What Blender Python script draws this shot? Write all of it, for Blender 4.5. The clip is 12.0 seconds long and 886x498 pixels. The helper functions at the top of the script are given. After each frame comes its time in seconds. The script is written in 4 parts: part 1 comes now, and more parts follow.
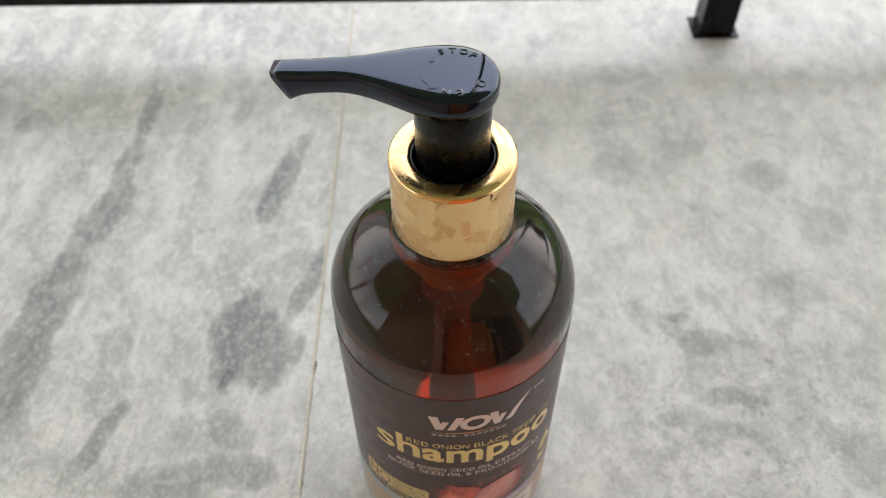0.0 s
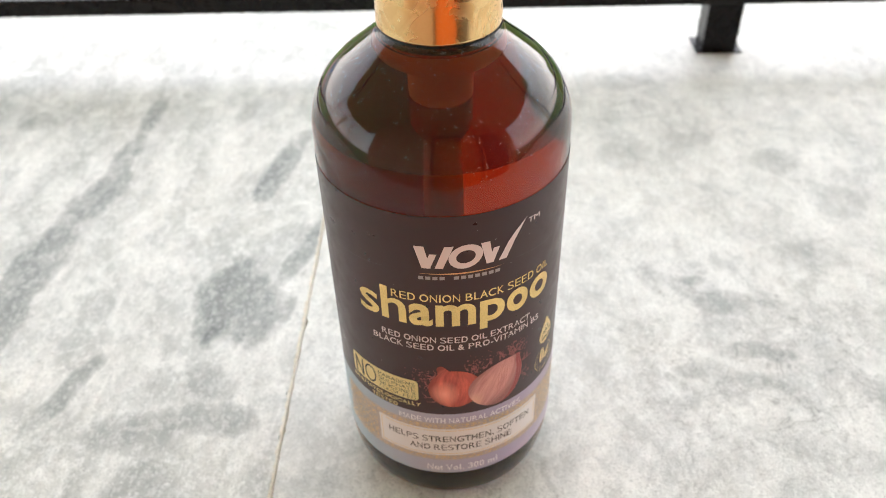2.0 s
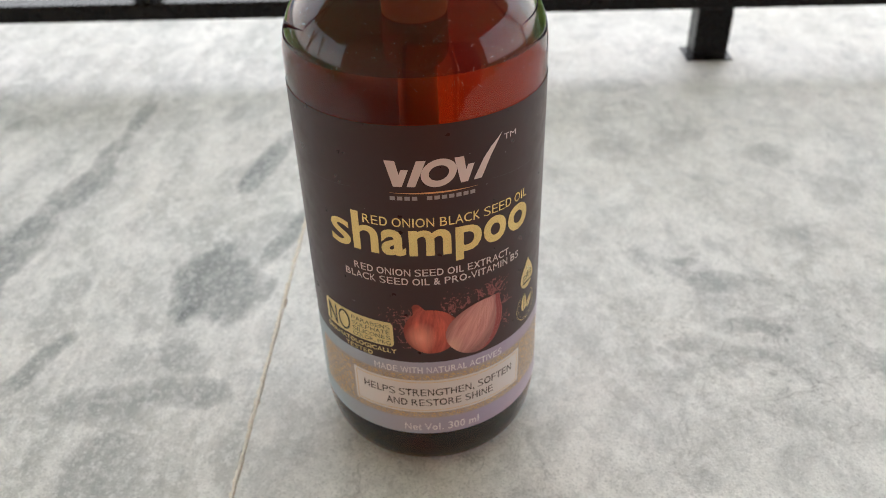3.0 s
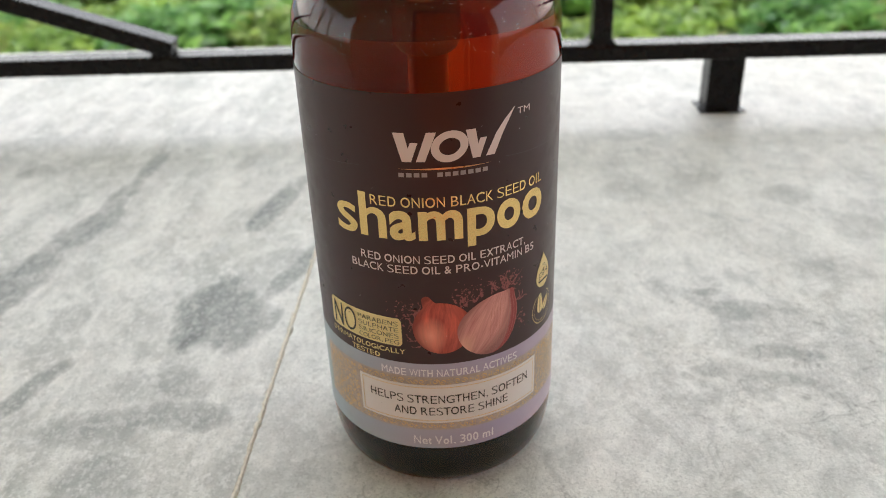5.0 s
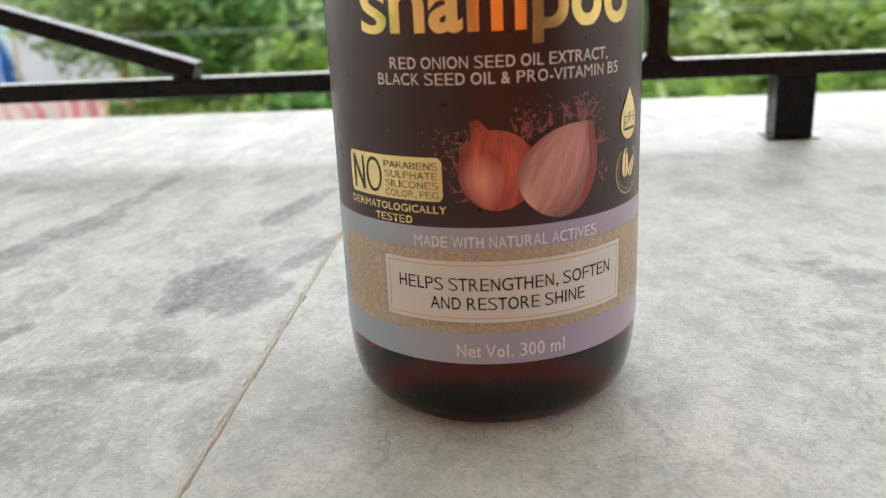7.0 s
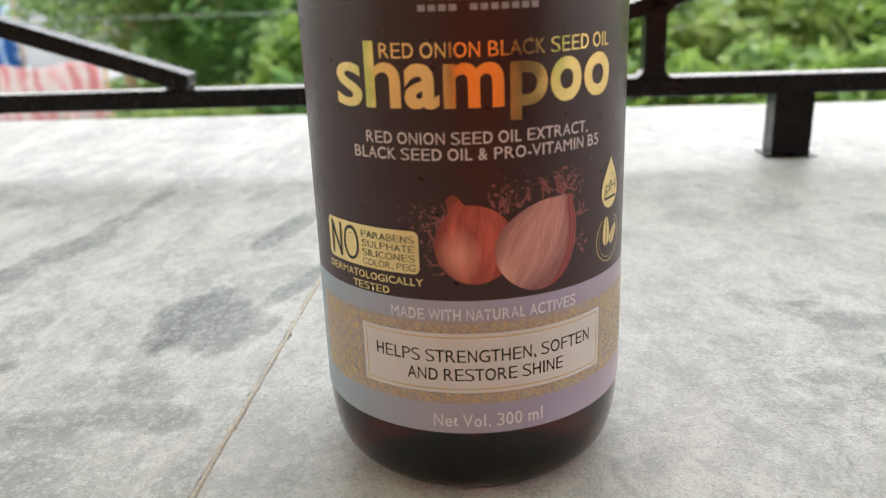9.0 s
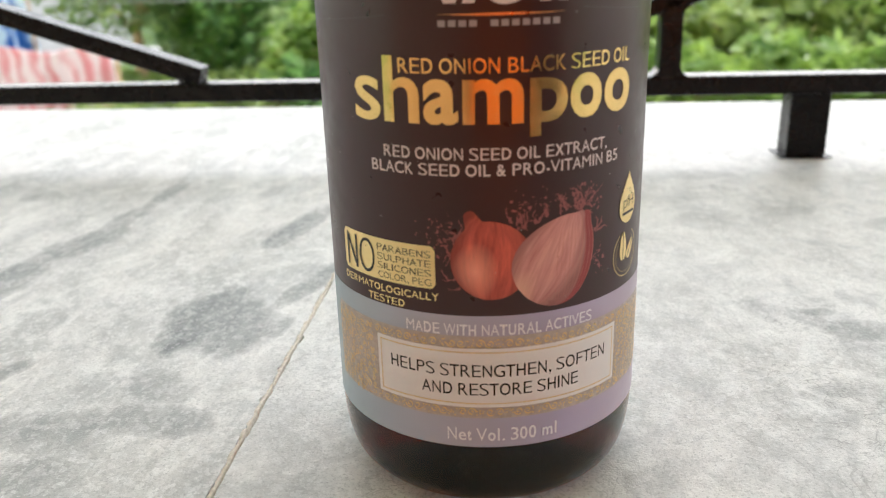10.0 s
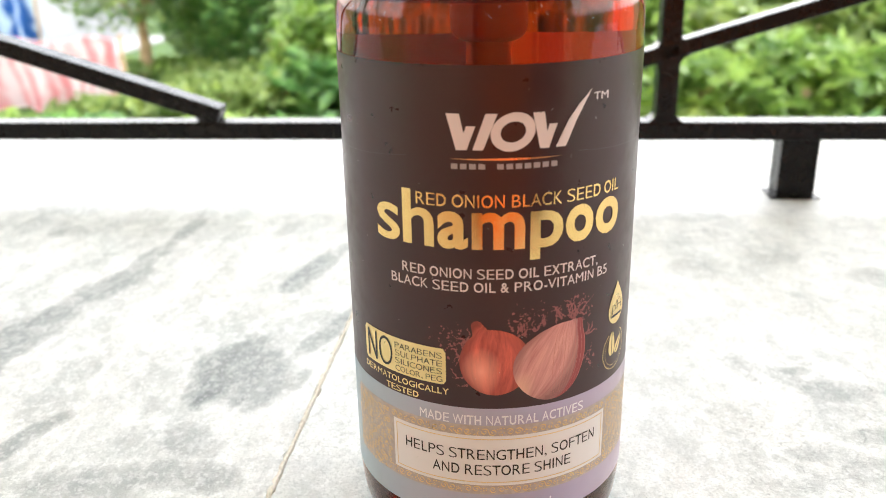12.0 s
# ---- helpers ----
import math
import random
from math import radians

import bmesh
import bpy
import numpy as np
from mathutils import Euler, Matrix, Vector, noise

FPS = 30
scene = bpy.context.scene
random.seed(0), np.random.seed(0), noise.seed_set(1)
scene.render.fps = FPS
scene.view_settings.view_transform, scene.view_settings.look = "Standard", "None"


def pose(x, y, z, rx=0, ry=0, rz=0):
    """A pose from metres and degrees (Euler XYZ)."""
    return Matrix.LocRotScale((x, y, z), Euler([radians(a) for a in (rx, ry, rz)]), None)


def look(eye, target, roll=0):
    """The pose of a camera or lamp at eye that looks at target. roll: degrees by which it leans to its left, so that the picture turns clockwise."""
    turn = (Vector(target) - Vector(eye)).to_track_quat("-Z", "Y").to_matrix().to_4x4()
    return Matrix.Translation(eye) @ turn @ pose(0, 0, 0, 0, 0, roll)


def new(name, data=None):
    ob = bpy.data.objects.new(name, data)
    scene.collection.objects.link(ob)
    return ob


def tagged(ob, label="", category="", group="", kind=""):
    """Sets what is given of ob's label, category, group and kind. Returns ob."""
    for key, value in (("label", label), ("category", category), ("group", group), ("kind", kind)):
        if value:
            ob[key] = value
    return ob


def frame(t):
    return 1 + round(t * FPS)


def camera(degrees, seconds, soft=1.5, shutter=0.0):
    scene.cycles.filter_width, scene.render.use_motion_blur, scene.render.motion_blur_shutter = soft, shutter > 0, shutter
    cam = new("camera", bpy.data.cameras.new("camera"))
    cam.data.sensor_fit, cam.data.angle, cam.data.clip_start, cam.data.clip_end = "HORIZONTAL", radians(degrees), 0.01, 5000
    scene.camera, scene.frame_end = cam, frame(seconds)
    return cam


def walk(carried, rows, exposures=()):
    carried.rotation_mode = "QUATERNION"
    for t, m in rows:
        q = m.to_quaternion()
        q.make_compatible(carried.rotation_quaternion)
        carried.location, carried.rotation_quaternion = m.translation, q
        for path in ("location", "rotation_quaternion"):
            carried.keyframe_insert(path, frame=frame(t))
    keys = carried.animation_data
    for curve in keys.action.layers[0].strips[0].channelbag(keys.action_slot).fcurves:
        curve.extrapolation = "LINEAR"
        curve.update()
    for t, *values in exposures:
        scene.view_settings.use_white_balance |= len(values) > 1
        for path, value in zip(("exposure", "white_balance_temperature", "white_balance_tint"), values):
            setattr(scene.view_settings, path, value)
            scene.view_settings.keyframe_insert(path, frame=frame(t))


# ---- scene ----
# camera: seconds, eye x y z, yaw to the left, pitch up, roll
cam = camera(55.2, 12.0, soft=0.7)
cam.data.dof.use_dof = True
cam.data.dof.focus_distance = 0.184
cam.data.dof.aperture_fstop = 21.0
ROWS = [
    (0.0, -0.00095, -0.12936, 0.28900, 0.623, -51.136, -0.711),
    (0.5, -0.00233, -0.13951, 0.27816, 0.030, -49.095, -0.374),
    (1.0, -0.00567, -0.15232, 0.25859, 0.251, -46.557, -0.549),
    (1.5, -0.00036, -0.16425, 0.24165, 0.994, -43.550, -1.014),
    (2.0, 0.00549, -0.17534, 0.22350, 1.986, -40.470, -1.645),
    (2.5, 0.01215, -0.18356, 0.20524, 2.099, -37.808, -1.833),
    (4.5, 0.00982, -0.19578, 0.17352, 2.410, -31.231, -1.784),
    (5.0, 0.01161, -0.19509, 0.16455, 2.861, -28.997, -2.182),
    (5.5, 0.00364, -0.19256, 0.13735, 3.365, -25.868, -2.352),
    (6.0, 0.00255, -0.18736, 0.11246, 3.891, -22.791, -2.436),
    (6.5, 0.00551, -0.17603, 0.09643, 4.386, -20.031, -2.559),
    (7.0, 0.00446, -0.17460, 0.08472, 4.756, -17.876, -2.648),
    (7.2, 0.00561, -0.17196, 0.08484, 4.901, -17.419, -2.666),
    (9.0, 0.00916, -0.16789, 0.09892, 5.019, -18.987, -2.191),
    (9.5, 0.00745, -0.16728, 0.09990, 5.455, -19.279, -1.935),
    (10.0, 0.00769, -0.16577, 0.10325, 5.632, -19.841, -1.678),
    (10.5, 0.00714, -0.16572, 0.10963, 5.743, -20.391, -1.643),
    (11.0, 0.00556, -0.16840, 0.11716, 5.881, -20.284, -1.515),
    (11.5, 0.00265, -0.17323, 0.13166, 5.930, -20.241, -1.263),
    (12.0, 0.00771, -0.17762, 0.13072, 5.793, -20.477, -1.143),
]


def aim(x, y, z, yaw, pitch, roll):
    a, b = radians(yaw), radians(pitch)
    way = Vector((-math.sin(a) * math.cos(b), math.cos(a) * math.cos(b), math.sin(b)))
    return look((x, y, z), Vector((x, y, z)) + way, roll)


# seconds, stops, kelvin, tint
EXPOSURES = [(t, e + (0.61 if t < 3 else 0.27), 6270 if t < 3 else 6300, 15.5 if t < 3 else 14.0) for t, e in (
    (0.0, 0.80), (0.5, 0.83), (1.0, 1.15), (1.5, 1.29), (2.0, 1.34), (2.5, 0.80), (4.5, 1.2), (5.0, 1.2), (5.5, 1.37), (6.0, 1.35), (6.5, 1.20), (7.0, 1.13),
    (9.0, 1.18), (9.5, 1.26), (10.0, 1.36), (10.5, 1.47), (11.0, 1.58), (11.5, 1.84), (12.0, 1.92))]
walk(cam, [(t, aim(*row)) for t, *row in ROWS], EXPOSURES)

# world, sun
SUN_LEAN, SUN_SIDE = radians(30.0), radians(15.0)   # lean to the garden, lean to the side
to_sun = Vector((math.tan(SUN_SIDE), math.tan(SUN_LEAN), 1.0)).normalized()
world = bpy.data.worlds.new("sky")
scene.world = world
world.use_nodes = True
wn = world.node_tree.nodes
sky = wn.new("ShaderNodeTexSky")
sky.sky_type = 'NISHITA'
sky.sun_disc = False
sky.sun_elevation = math.asin(to_sun.z)
sky.sun_rotation = math.atan2(to_sun.x, to_sun.y)
sky.air_density, sky.dust_density, sky.ozone_density = 2.6, 1.0, 0.3
wn["Background"].inputs["Strength"].default_value = 0.15
haze = wn.new("ShaderNodeHueSaturation")   # a pale, hazy sky
haze.inputs["Saturation"].default_value = 0.22
world.node_tree.links.new(sky.outputs[0], haze.inputs["Color"])
world.node_tree.links.new(haze.outputs[0], wn["Background"].inputs["Color"])
sun = new("sun", bpy.data.lights.new("sun", 'SUN'))
sun.data.energy, sun.data.angle, sun.data.color = 0.23, radians(0.7), (1.0, 0.96, 0.90)
sun.matrix_world = look(to_sun * 10, (0, 0, 0))


# materials
class Shader:
    """A small builder of node materials."""

    def __init__(self, name, color=(0.5, 0.5, 0.5), rough=0.5, metal=0.0, **more):
        self.mat = bpy.data.materials.new(name)
        self.mat.use_nodes = True
        self.tree = self.mat.node_tree
        self.bsdf = self.tree.nodes["Principled BSDF"]
        self.put("Base Color", (*color, 1))
        self.put("Roughness", rough)
        self.put("Metallic", metal)
        for key, value in more.items():
            self.put(key.replace("_", " "), value)

    def node(self, kind, **props):
        n = self.tree.nodes.new("ShaderNode" + kind)
        if "operation" in props:
            n.operation = props["operation"]
        if "use_clamp" in props:
            n.use_clamp = props["use_clamp"]
        if "data_type" in props:
            n.data_type, n.blend_type = props["data_type"], props["blend_type"]
        if "wave_type" in props:
            n.wave_type, n.bands_direction = props["wave_type"], props["bands_direction"]
        return n

    def put(self, socket, value):
        self.wire(value, self.bsdf.inputs[socket])

    def wire(self, value, socket):
        if isinstance(value, bpy.types.NodeSocket):
            self.tree.links.new(value, socket)
        else:
            socket.default_value = value

    def coords(self, kind="Object", scale=(1, 1, 1), turn=0.0, shift=(0, 0, 0)):
        c = self.node("TexCoord")
        m = self.node("Mapping")
        self.wire(c.outputs[kind], m.inputs["Vector"])
        m.inputs["Scale"].default_value = scale
        m.inputs["Rotation"].default_value = (0, 0, turn)
        m.inputs["Location"].default_value = shift
        return m.outputs[0]

    def noise(self, vec, scale, detail=4.0, rough=0.55, warp=0.0):
        n = self.node("TexNoise")
        self.wire(vec, n.inputs["Vector"])
        n.inputs["Scale"].default_value, n.inputs["Detail"].default_value = scale, detail
        n.inputs["Roughness"].default_value, n.inputs["Distortion"].default_value = rough, warp
        return n.outputs["Fac"]

    def math(self, op, a, b=0.0, clamp=False):
        n = self.node("Math", operation=op, use_clamp=clamp)
        self.wire(a, n.inputs[0])
        self.wire(b, n.inputs[1])
        return n.outputs[0]

    def ramp(self, fac, *stops):
        n = self.node("ValToRGB")
        self.wire(fac, n.inputs[0])
        cr = n.color_ramp
        while len(cr.elements) < len(stops):
            cr.elements.new(0.5)
        for e, (at, col) in zip(cr.elements, stops):
            e.position = at
            e.color = (*col, 1) if isinstance(col, tuple) else (col, col, col, 1)
        return n.outputs[0]

    def mix(self, fac, a, b, blend='MIX'):
        n = self.node("Mix", data_type='RGBA', blend_type=blend)
        self.wire(fac, n.inputs[0])
        self.wire((*a, 1) if isinstance(a, tuple) else a, n.inputs[6])
        self.wire((*b, 1) if isinstance(b, tuple) else b, n.inputs[7])
        return n.outputs[2]

    def bump(self, height, strength=0.3, dist=0.001):
        n = self.node("Bump")
        self.wire(height, n.inputs["Height"])
        n.inputs["Strength"].default_value, n.inputs["Distance"].default_value = strength, dist
        self.put("Normal", n.outputs[0])
        return self


def marble(name, streaky):
    """White stone with grey-green streaks (streaky 1) or with grey mottling and thin cracks (streaky 0)."""
    s = Shader(name, rough=0.45, Specular_IOR_Level=0.3)
    v = s.coords()
    along = s.coords(scale=(1.0, 0.26, 1), turn=radians(9))
    flakes = s.coords(scale=(1.0, 0.78, 1), turn=radians(14))
    sep = s.node("SeparateXYZ")
    s.wire(v, sep.inputs[0])
    swirl = s.noise(v, 42.0, 6.0, 0.62, 0.1)
    cloud = s.noise(v, 11.0, 3.0, 0.5)
    curd = s.noise(flakes, 120.0, 5.0, 0.66, 0.15)
    dark_spot = s.noise(flakes, 78.0, 3.5, 0.58, 0.7)
    fleck = s.noise(flakes, 380.0, 3.0, 0.7, 0.0)
    grain = s.noise(v, 1300.0, 2.0, 0.7)
    base = s.ramp(swirl, (0.30, (0.605, 0.60, 0.575)), (0.48, (0.70, 0.695, 0.665)), (0.64, (0.785, 0.78, 0.75)))
    if streaky:
        streak = s.noise(along, 26.0, 6.0, 0.58, 0.0)
        thin = s.noise(along, 85.0, 5.0, 0.62, 0.0)
        base = s.mix(s.ramp(streak, (0.42, 0.0), (0.54, 0.42), (0.66, 0.85)), base, (0.38, 0.405, 0.385))
        base = s.mix(s.ramp(thin, (0.52, 0.0), (0.61, 0.5), (0.70, 0.7)), base, (0.40, 0.415, 0.40))
    else:
        mottle = s.noise(v, 48.0, 6.0, 0.62, 0.0)
        base = s.mix(s.ramp(mottle, (0.47, 0.0), (0.57, 0.10), (0.64, 0.22), (0.72, 0.38)), base, (0.40, 0.41, 0.40))
        dx, dy = s.math('SUBTRACT', sep.outputs[0], 0.108), s.math('SUBTRACT', sep.outputs[1], 0.032)
        veined = s.ramp(s.math('SQRT', s.math('ADD', s.math('MULTIPLY', dx, dx), s.math('MULTIPLY', dy, dy))), (0.025, 1.0), (0.075, 0.0))
        craggy = s.ramp(s.noise(flakes, 95.0, 5.0, 0.62, 0.6), (0.48, 0.0), (0.56, 0.35), (0.66, 0.6))
        base = s.mix(s.math('MULTIPLY', veined, craggy), base, (0.33, 0.34, 0.33))
        for scale, amount in ((55.0, 1.0), (110.0, 0.85), (210.0, 0.55)):
            vein = s.math('ABSOLUTE', s.math('SUBTRACT', s.noise(v, scale, 3.0, 0.5, 1.4), 0.5))
            gate = s.math('MULTIPLY', s.ramp(vein, (0.0, amount), (0.006, amount * 0.5), (0.013, 0.0)), s.math('MAXIMUM', veined, s.ramp(s.noise(v, 16.0, 2.0), (0.45, 0.0), (0.58, 0.5))))
            base = s.mix(gate, base, (0.25, 0.25, 0.24))
    billow = s.noise(s.coords(scale=(1.0, 0.55, 1), turn=radians(11)), 34.0, 7.0, 0.60, 0.9)
    base = s.mix(s.ramp(billow, (0.34, 0.55), (0.46, 0.12), (0.50, 0.0)), base, (0.46, 0.475, 0.47))
    base = s.mix(s.ramp(billow, (0.51, 0.0), (0.60, 0.45), (0.70, 0.7)), base, (0.84, 0.835, 0.80))
    base = s.mix(s.ramp(cloud, (0.38, 0.30), (0.58, 0.0)), base, (0.55, 0.53, 0.46))
    base = s.mix(s.ramp(curd, (0.36, 0.15), (0.50, 0.0)), base, (0.42, 0.43, 0.405))
    base = s.mix(s.ramp(curd, (0.53, 0.0), (0.62, 0.28)), base, (0.86, 0.85, 0.81))
    base = s.mix(s.ramp(dark_spot, (0.54, 0.0), (0.60, 0.2), (0.68, 0.45)), base, (0.38, 0.395, 0.385))
    base = s.mix(s.ramp(dark_spot, (0.34, 0.55), (0.44, 0.0)), base, (0.82, 0.82, 0.785))
    # grey-green patches of the stone, then two broad darker areas, each placed
    edge = s.math('ADD', s.math('MULTIPLY', s.math('SUBTRACT', s.noise(v, 44.0, 3.0, 0.55), 0.5), 2.6), s.math('MULTIPLY', s.math('SUBTRACT', s.noise(along, 110.0, 3.0, 0.55), 0.5), 1.5))
    total = None
    for cx, cy, rx, ry, deg, power in PATCHES:
        if (cx < JOINT) != streaky:
            continue
        c, w = math.cos(radians(deg)), math.sin(radians(deg))
        dx, dy = s.math('SUBTRACT', sep.outputs[0], cx), s.math('SUBTRACT', sep.outputs[1], cy)
        a = s.math('DIVIDE', s.math('ADD', s.math('MULTIPLY', dx, c), s.math('MULTIPLY', dy, w)), rx)
        b = s.math('DIVIDE', s.math('SUBTRACT', s.math('MULTIPLY', dy, c), s.math('MULTIPLY', dx, w)), ry)
        d = s.math('ADD', s.math('ADD', s.math('MULTIPLY', a, a), s.math('MULTIPLY', b, b)), edge)
        m = s.math('MULTIPLY', s.ramp(d, (-0.2, 1.0), (0.45, 0.85), (0.8, 0.42), (1.15, 0.0)), power)
        total = m if total is None else s.math('MAXIMUM', total, m)
    total = s.math('MULTIPLY', total, s.ramp(s.noise(along, 90.0, 6.0, 0.7, 0.5), (0.36, 1.0), (0.64, 0.55)))
    total = s.math('MULTIPLY', total, 1.2 if streaky else 0.85, True)
    base = s.mix(total, base, s.ramp(s.noise(along, 60.0, 6.0, 0.65, 0.6), (0.36, (0.15, 0.165, 0.165)), (0.62, (0.27, 0.29, 0.275))))
    # crystals and pores
    for scale, dark, light in ((300.0, 0.09, 0.18), (560.0, 0.18, 0.26), (1000.0, 0.26, 0.30)):
        cell = s.node("TexVoronoi")
        shake = s.node("VectorMath", operation='ADD')
        s.wire(flakes, shake.inputs[0])
        wobble = s.node("TexNoise")
        s.wire(v, wobble.inputs["Vector"])
        wobble.inputs["Scale"].default_value = scale * 0.7
        small = s.node("VectorMath", operation='SCALE')
        s.wire(wobble.outputs["Color"], small.inputs[0])
        small.inputs["Scale"].default_value = 1.4 / scale
        s.wire(small.outputs[0], shake.inputs[1])
        s.wire(shake.outputs[0], cell.inputs["Vector"])
        cell.inputs["Scale"].default_value = scale
        if not streaky:   # a milkier stone
            dark, light = dark * 0.7, light * 0.7
        pick = s.node("SeparateColor")
        s.wire(cell.outputs["Color"], pick.inputs[0])
        base = s.mix(s.ramp(pick.outputs[0], (0.0, dark), (0.12, dark * 0.8), (0.15, 0.0)), base, (0.36, 0.365, 0.35))
        base = s.mix(s.ramp(pick.outputs[1], (0.82, 0.0), (0.85, light * 0.7), (1.0, light)), base, (0.90, 0.895, 0.87))
    base = s.mix(s.ramp(fleck, (0.28, 0.30), (0.42, 0.0)), base, (0.34, 0.34, 0.33))
    base = s.mix(s.ramp(fleck, (0.57, 0.0), (0.70, 0.32)), base, (0.88, 0.875, 0.85))
    base = s.mix(s.ramp(grain, (0.32, 0.5), (0.45, 0.0)), base, (0.33, 0.33, 0.32))
    base = s.mix(s.ramp(grain, (0.60, 0.0), (0.76, 0.5)), base, (0.92, 0.92, 0.90))
    base = s.mix(s.math('MULTIPLY', total, 0.3), base, (0.20, 0.215, 0.208))   # few crystals show in the patches
    s.put("Base Color", base)
    s.put("Roughness", s.ramp(fleck, (0.3, 0.62), (0.7, 0.40)))
    s.bump(s.math('ADD', s.math('MULTIPLY', grain, 0.6), fleck), 0.35, 0.0005)
    return s.mat


JOINT = -0.0545
PATCHES = [   # centre, half sizes, turn, strength; the last two darken the near right
    (-0.1508, 0.190, 0.006, 0.022, -6, 0.75), (-0.1535, 0.158, 0.007, 0.022, -6, 0.85), (-0.158, 0.122, 0.009, 0.026, -10, 0.85),
    (-0.166, 0.080, 0.012, 0.032, -9, 0.8), (-0.173, 0.040, 0.014, 0.034, -4, 0.8), (-0.072, 0.168, 0.005, 0.016, -14, 0.55),
    (-0.079, 0.145, 0.007, 0.030, -12, 0.85), (-0.086, 0.060, 0.015, 0.024, -6, 0.95), (-0.072, 0.048, 0.014, 0.018, 0, 0.8),
    (-0.0600, 0.086, 0.005, 0.024, -18, 0.75), (-0.133, 0.010, 0.005, 0.020, -24, 0.65), (-0.080, 0.000, 0.018, 0.008, 0, 0.6),
    (-0.104, -0.006, 0.016, 0.010, 0, 0.5), (-0.210, 0.186, 0.010, 0.010, 0, 0.5), (-0.104, 0.195, 0.006, 0.016, -10, 0.4),
    (-0.083, 0.016, 0.012, 0.008, -30, 0.45), (-0.098, -0.030, 0.020, 0.016, -20, 0.5),
    (0.104, 0.056, 0.012, 0.008, 10, 0.75), (0.093, 0.067, 0.006, 0.003, 0, 0.6), (0.120, 0.054, 0.008, 0.003, 0, 0.6),
    (0.106, 0.031, 0.008, 0.004, 0, 0.65), (0.116, 0.028, 0.006, 0.004, 0, 0.7), (0.106, 0.016, 0.010, 0.004, -10, 0.7),
    (0.083, 0.021, 0.008, 0.004, 0, 0.5), (0.110, 0.165, 0.014, 0.008, 0, 0.45), (0.149, 0.147, 0.014, 0.010, 0, 0.5),
    (0.142, 0.079, 0.014, 0.012, 0, 0.4), (0.164, 0.116, 0.012, 0.014, 0, 0.4), (0.152, 0.003, 0.012, 0.016, 0, 0.45),
    (0.076, 0.151, 0.012, 0.012, 0, 0.35), (0.090, 0.222, 0.016, 0.011, 10, 0.5), (0.095, -0.020, 0.050, 0.026, 0, 0.14),
    (0.140, 0.030, 0.040, 0.050, 0, 0.14),
]


def amber_plastic():
    s = Shader("amber_plastic", (0.88, 0.11, 0.014), 0.04, Transmission_Weight=1.0, IOR=1.33, Coat_Weight=0.30, Coat_IOR=1.6, Coat_Roughness=0.03)
    smear = s.noise(s.coords(), 160.0, 4.0, 0.6)
    s.put("Roughness", s.ramp(smear, (0.45, 0.03), (0.75, 0.10)))
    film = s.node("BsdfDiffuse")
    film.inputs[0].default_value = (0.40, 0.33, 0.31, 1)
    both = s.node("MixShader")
    facing = s.node("SeparateXYZ")   # dust on what faces up; the upright wall's share paints in a reflected haze
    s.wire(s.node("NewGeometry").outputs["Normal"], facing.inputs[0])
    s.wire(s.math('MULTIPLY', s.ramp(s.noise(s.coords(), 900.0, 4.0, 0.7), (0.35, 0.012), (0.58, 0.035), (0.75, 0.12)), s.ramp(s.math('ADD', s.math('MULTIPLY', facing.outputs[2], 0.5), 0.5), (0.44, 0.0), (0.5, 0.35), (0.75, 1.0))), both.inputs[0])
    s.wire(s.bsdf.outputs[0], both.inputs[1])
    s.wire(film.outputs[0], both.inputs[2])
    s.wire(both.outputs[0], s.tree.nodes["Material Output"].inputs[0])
    return s.mat


def clear_tint(name, color):
    """A tint that light passes straight through."""
    s = Shader(name)
    clear = s.node("BsdfTransparent")
    clear.inputs[0].default_value = (*color, 1)
    s.wire(clear.outputs[0], s.tree.nodes["Material Output"].inputs[0])
    return s.mat


def milky_plastic(name, pale):
    """A plastic that lets half of the light seep through."""
    s = Shader(name, (pale, pale * 0.95, pale * 0.88), 0.35)
    glow = s.node("BsdfTranslucent")
    glow.inputs[0].default_value = (pale, pale * 0.95, pale * 0.88, 1)
    both = s.node("MixShader")
    both.inputs[0].default_value = 0.6
    s.wire(s.bsdf.outputs[0], both.inputs[1])
    s.wire(glow.outputs[0], both.inputs[2])
    s.wire(both.outputs[0], s.tree.nodes["Material Output"].inputs[0])
    return s.mat


def black_film():
    s = Shader("black_label_film", (0.036, 0.0085, 0.009), 0.33, Specular_IOR_Level=0.52)
    s.put("Roughness", s.ramp(s.noise(s.coords(), 240.0, 4.0), (0.3, 0.27), (0.75, 0.40)))
    return s.mat


def gold_foil(name, color, rough):
    s = Shader(name, color, rough, 1.0)
    smudge = s.noise(s.coords(), 150.0, 4.0, 0.6, 0.8)
    s.put("Roughness", s.ramp(smudge, (0.35, rough * 0.75), (0.7, rough * 1.7)))
    return s.mat


def collar_gold():
    s = Shader("gold_collar", (0.83, 0.58, 0.27), 0.14, 1.0)
    v = s.coords()
    smudge = s.noise(v, 110.0, 4.0, 0.6, 1.5)
    fine = s.noise(v, 1500.0, 2.0)
    s.put("Base Color", s.mix(s.ramp(smudge, (0.46, 0.0), (0.62, 0.5)), (0.90, 0.62, 0.30), (0.72, 0.42, 0.17)))
    s.put("Roughness", s.ramp(smudge, (0.46, 0.17), (0.54, 0.30)))
    s.bump(s.math('ADD', s.math('MULTIPLY', fine, 0.15), smudge), 0.06, 0.0006)
    return s.mat


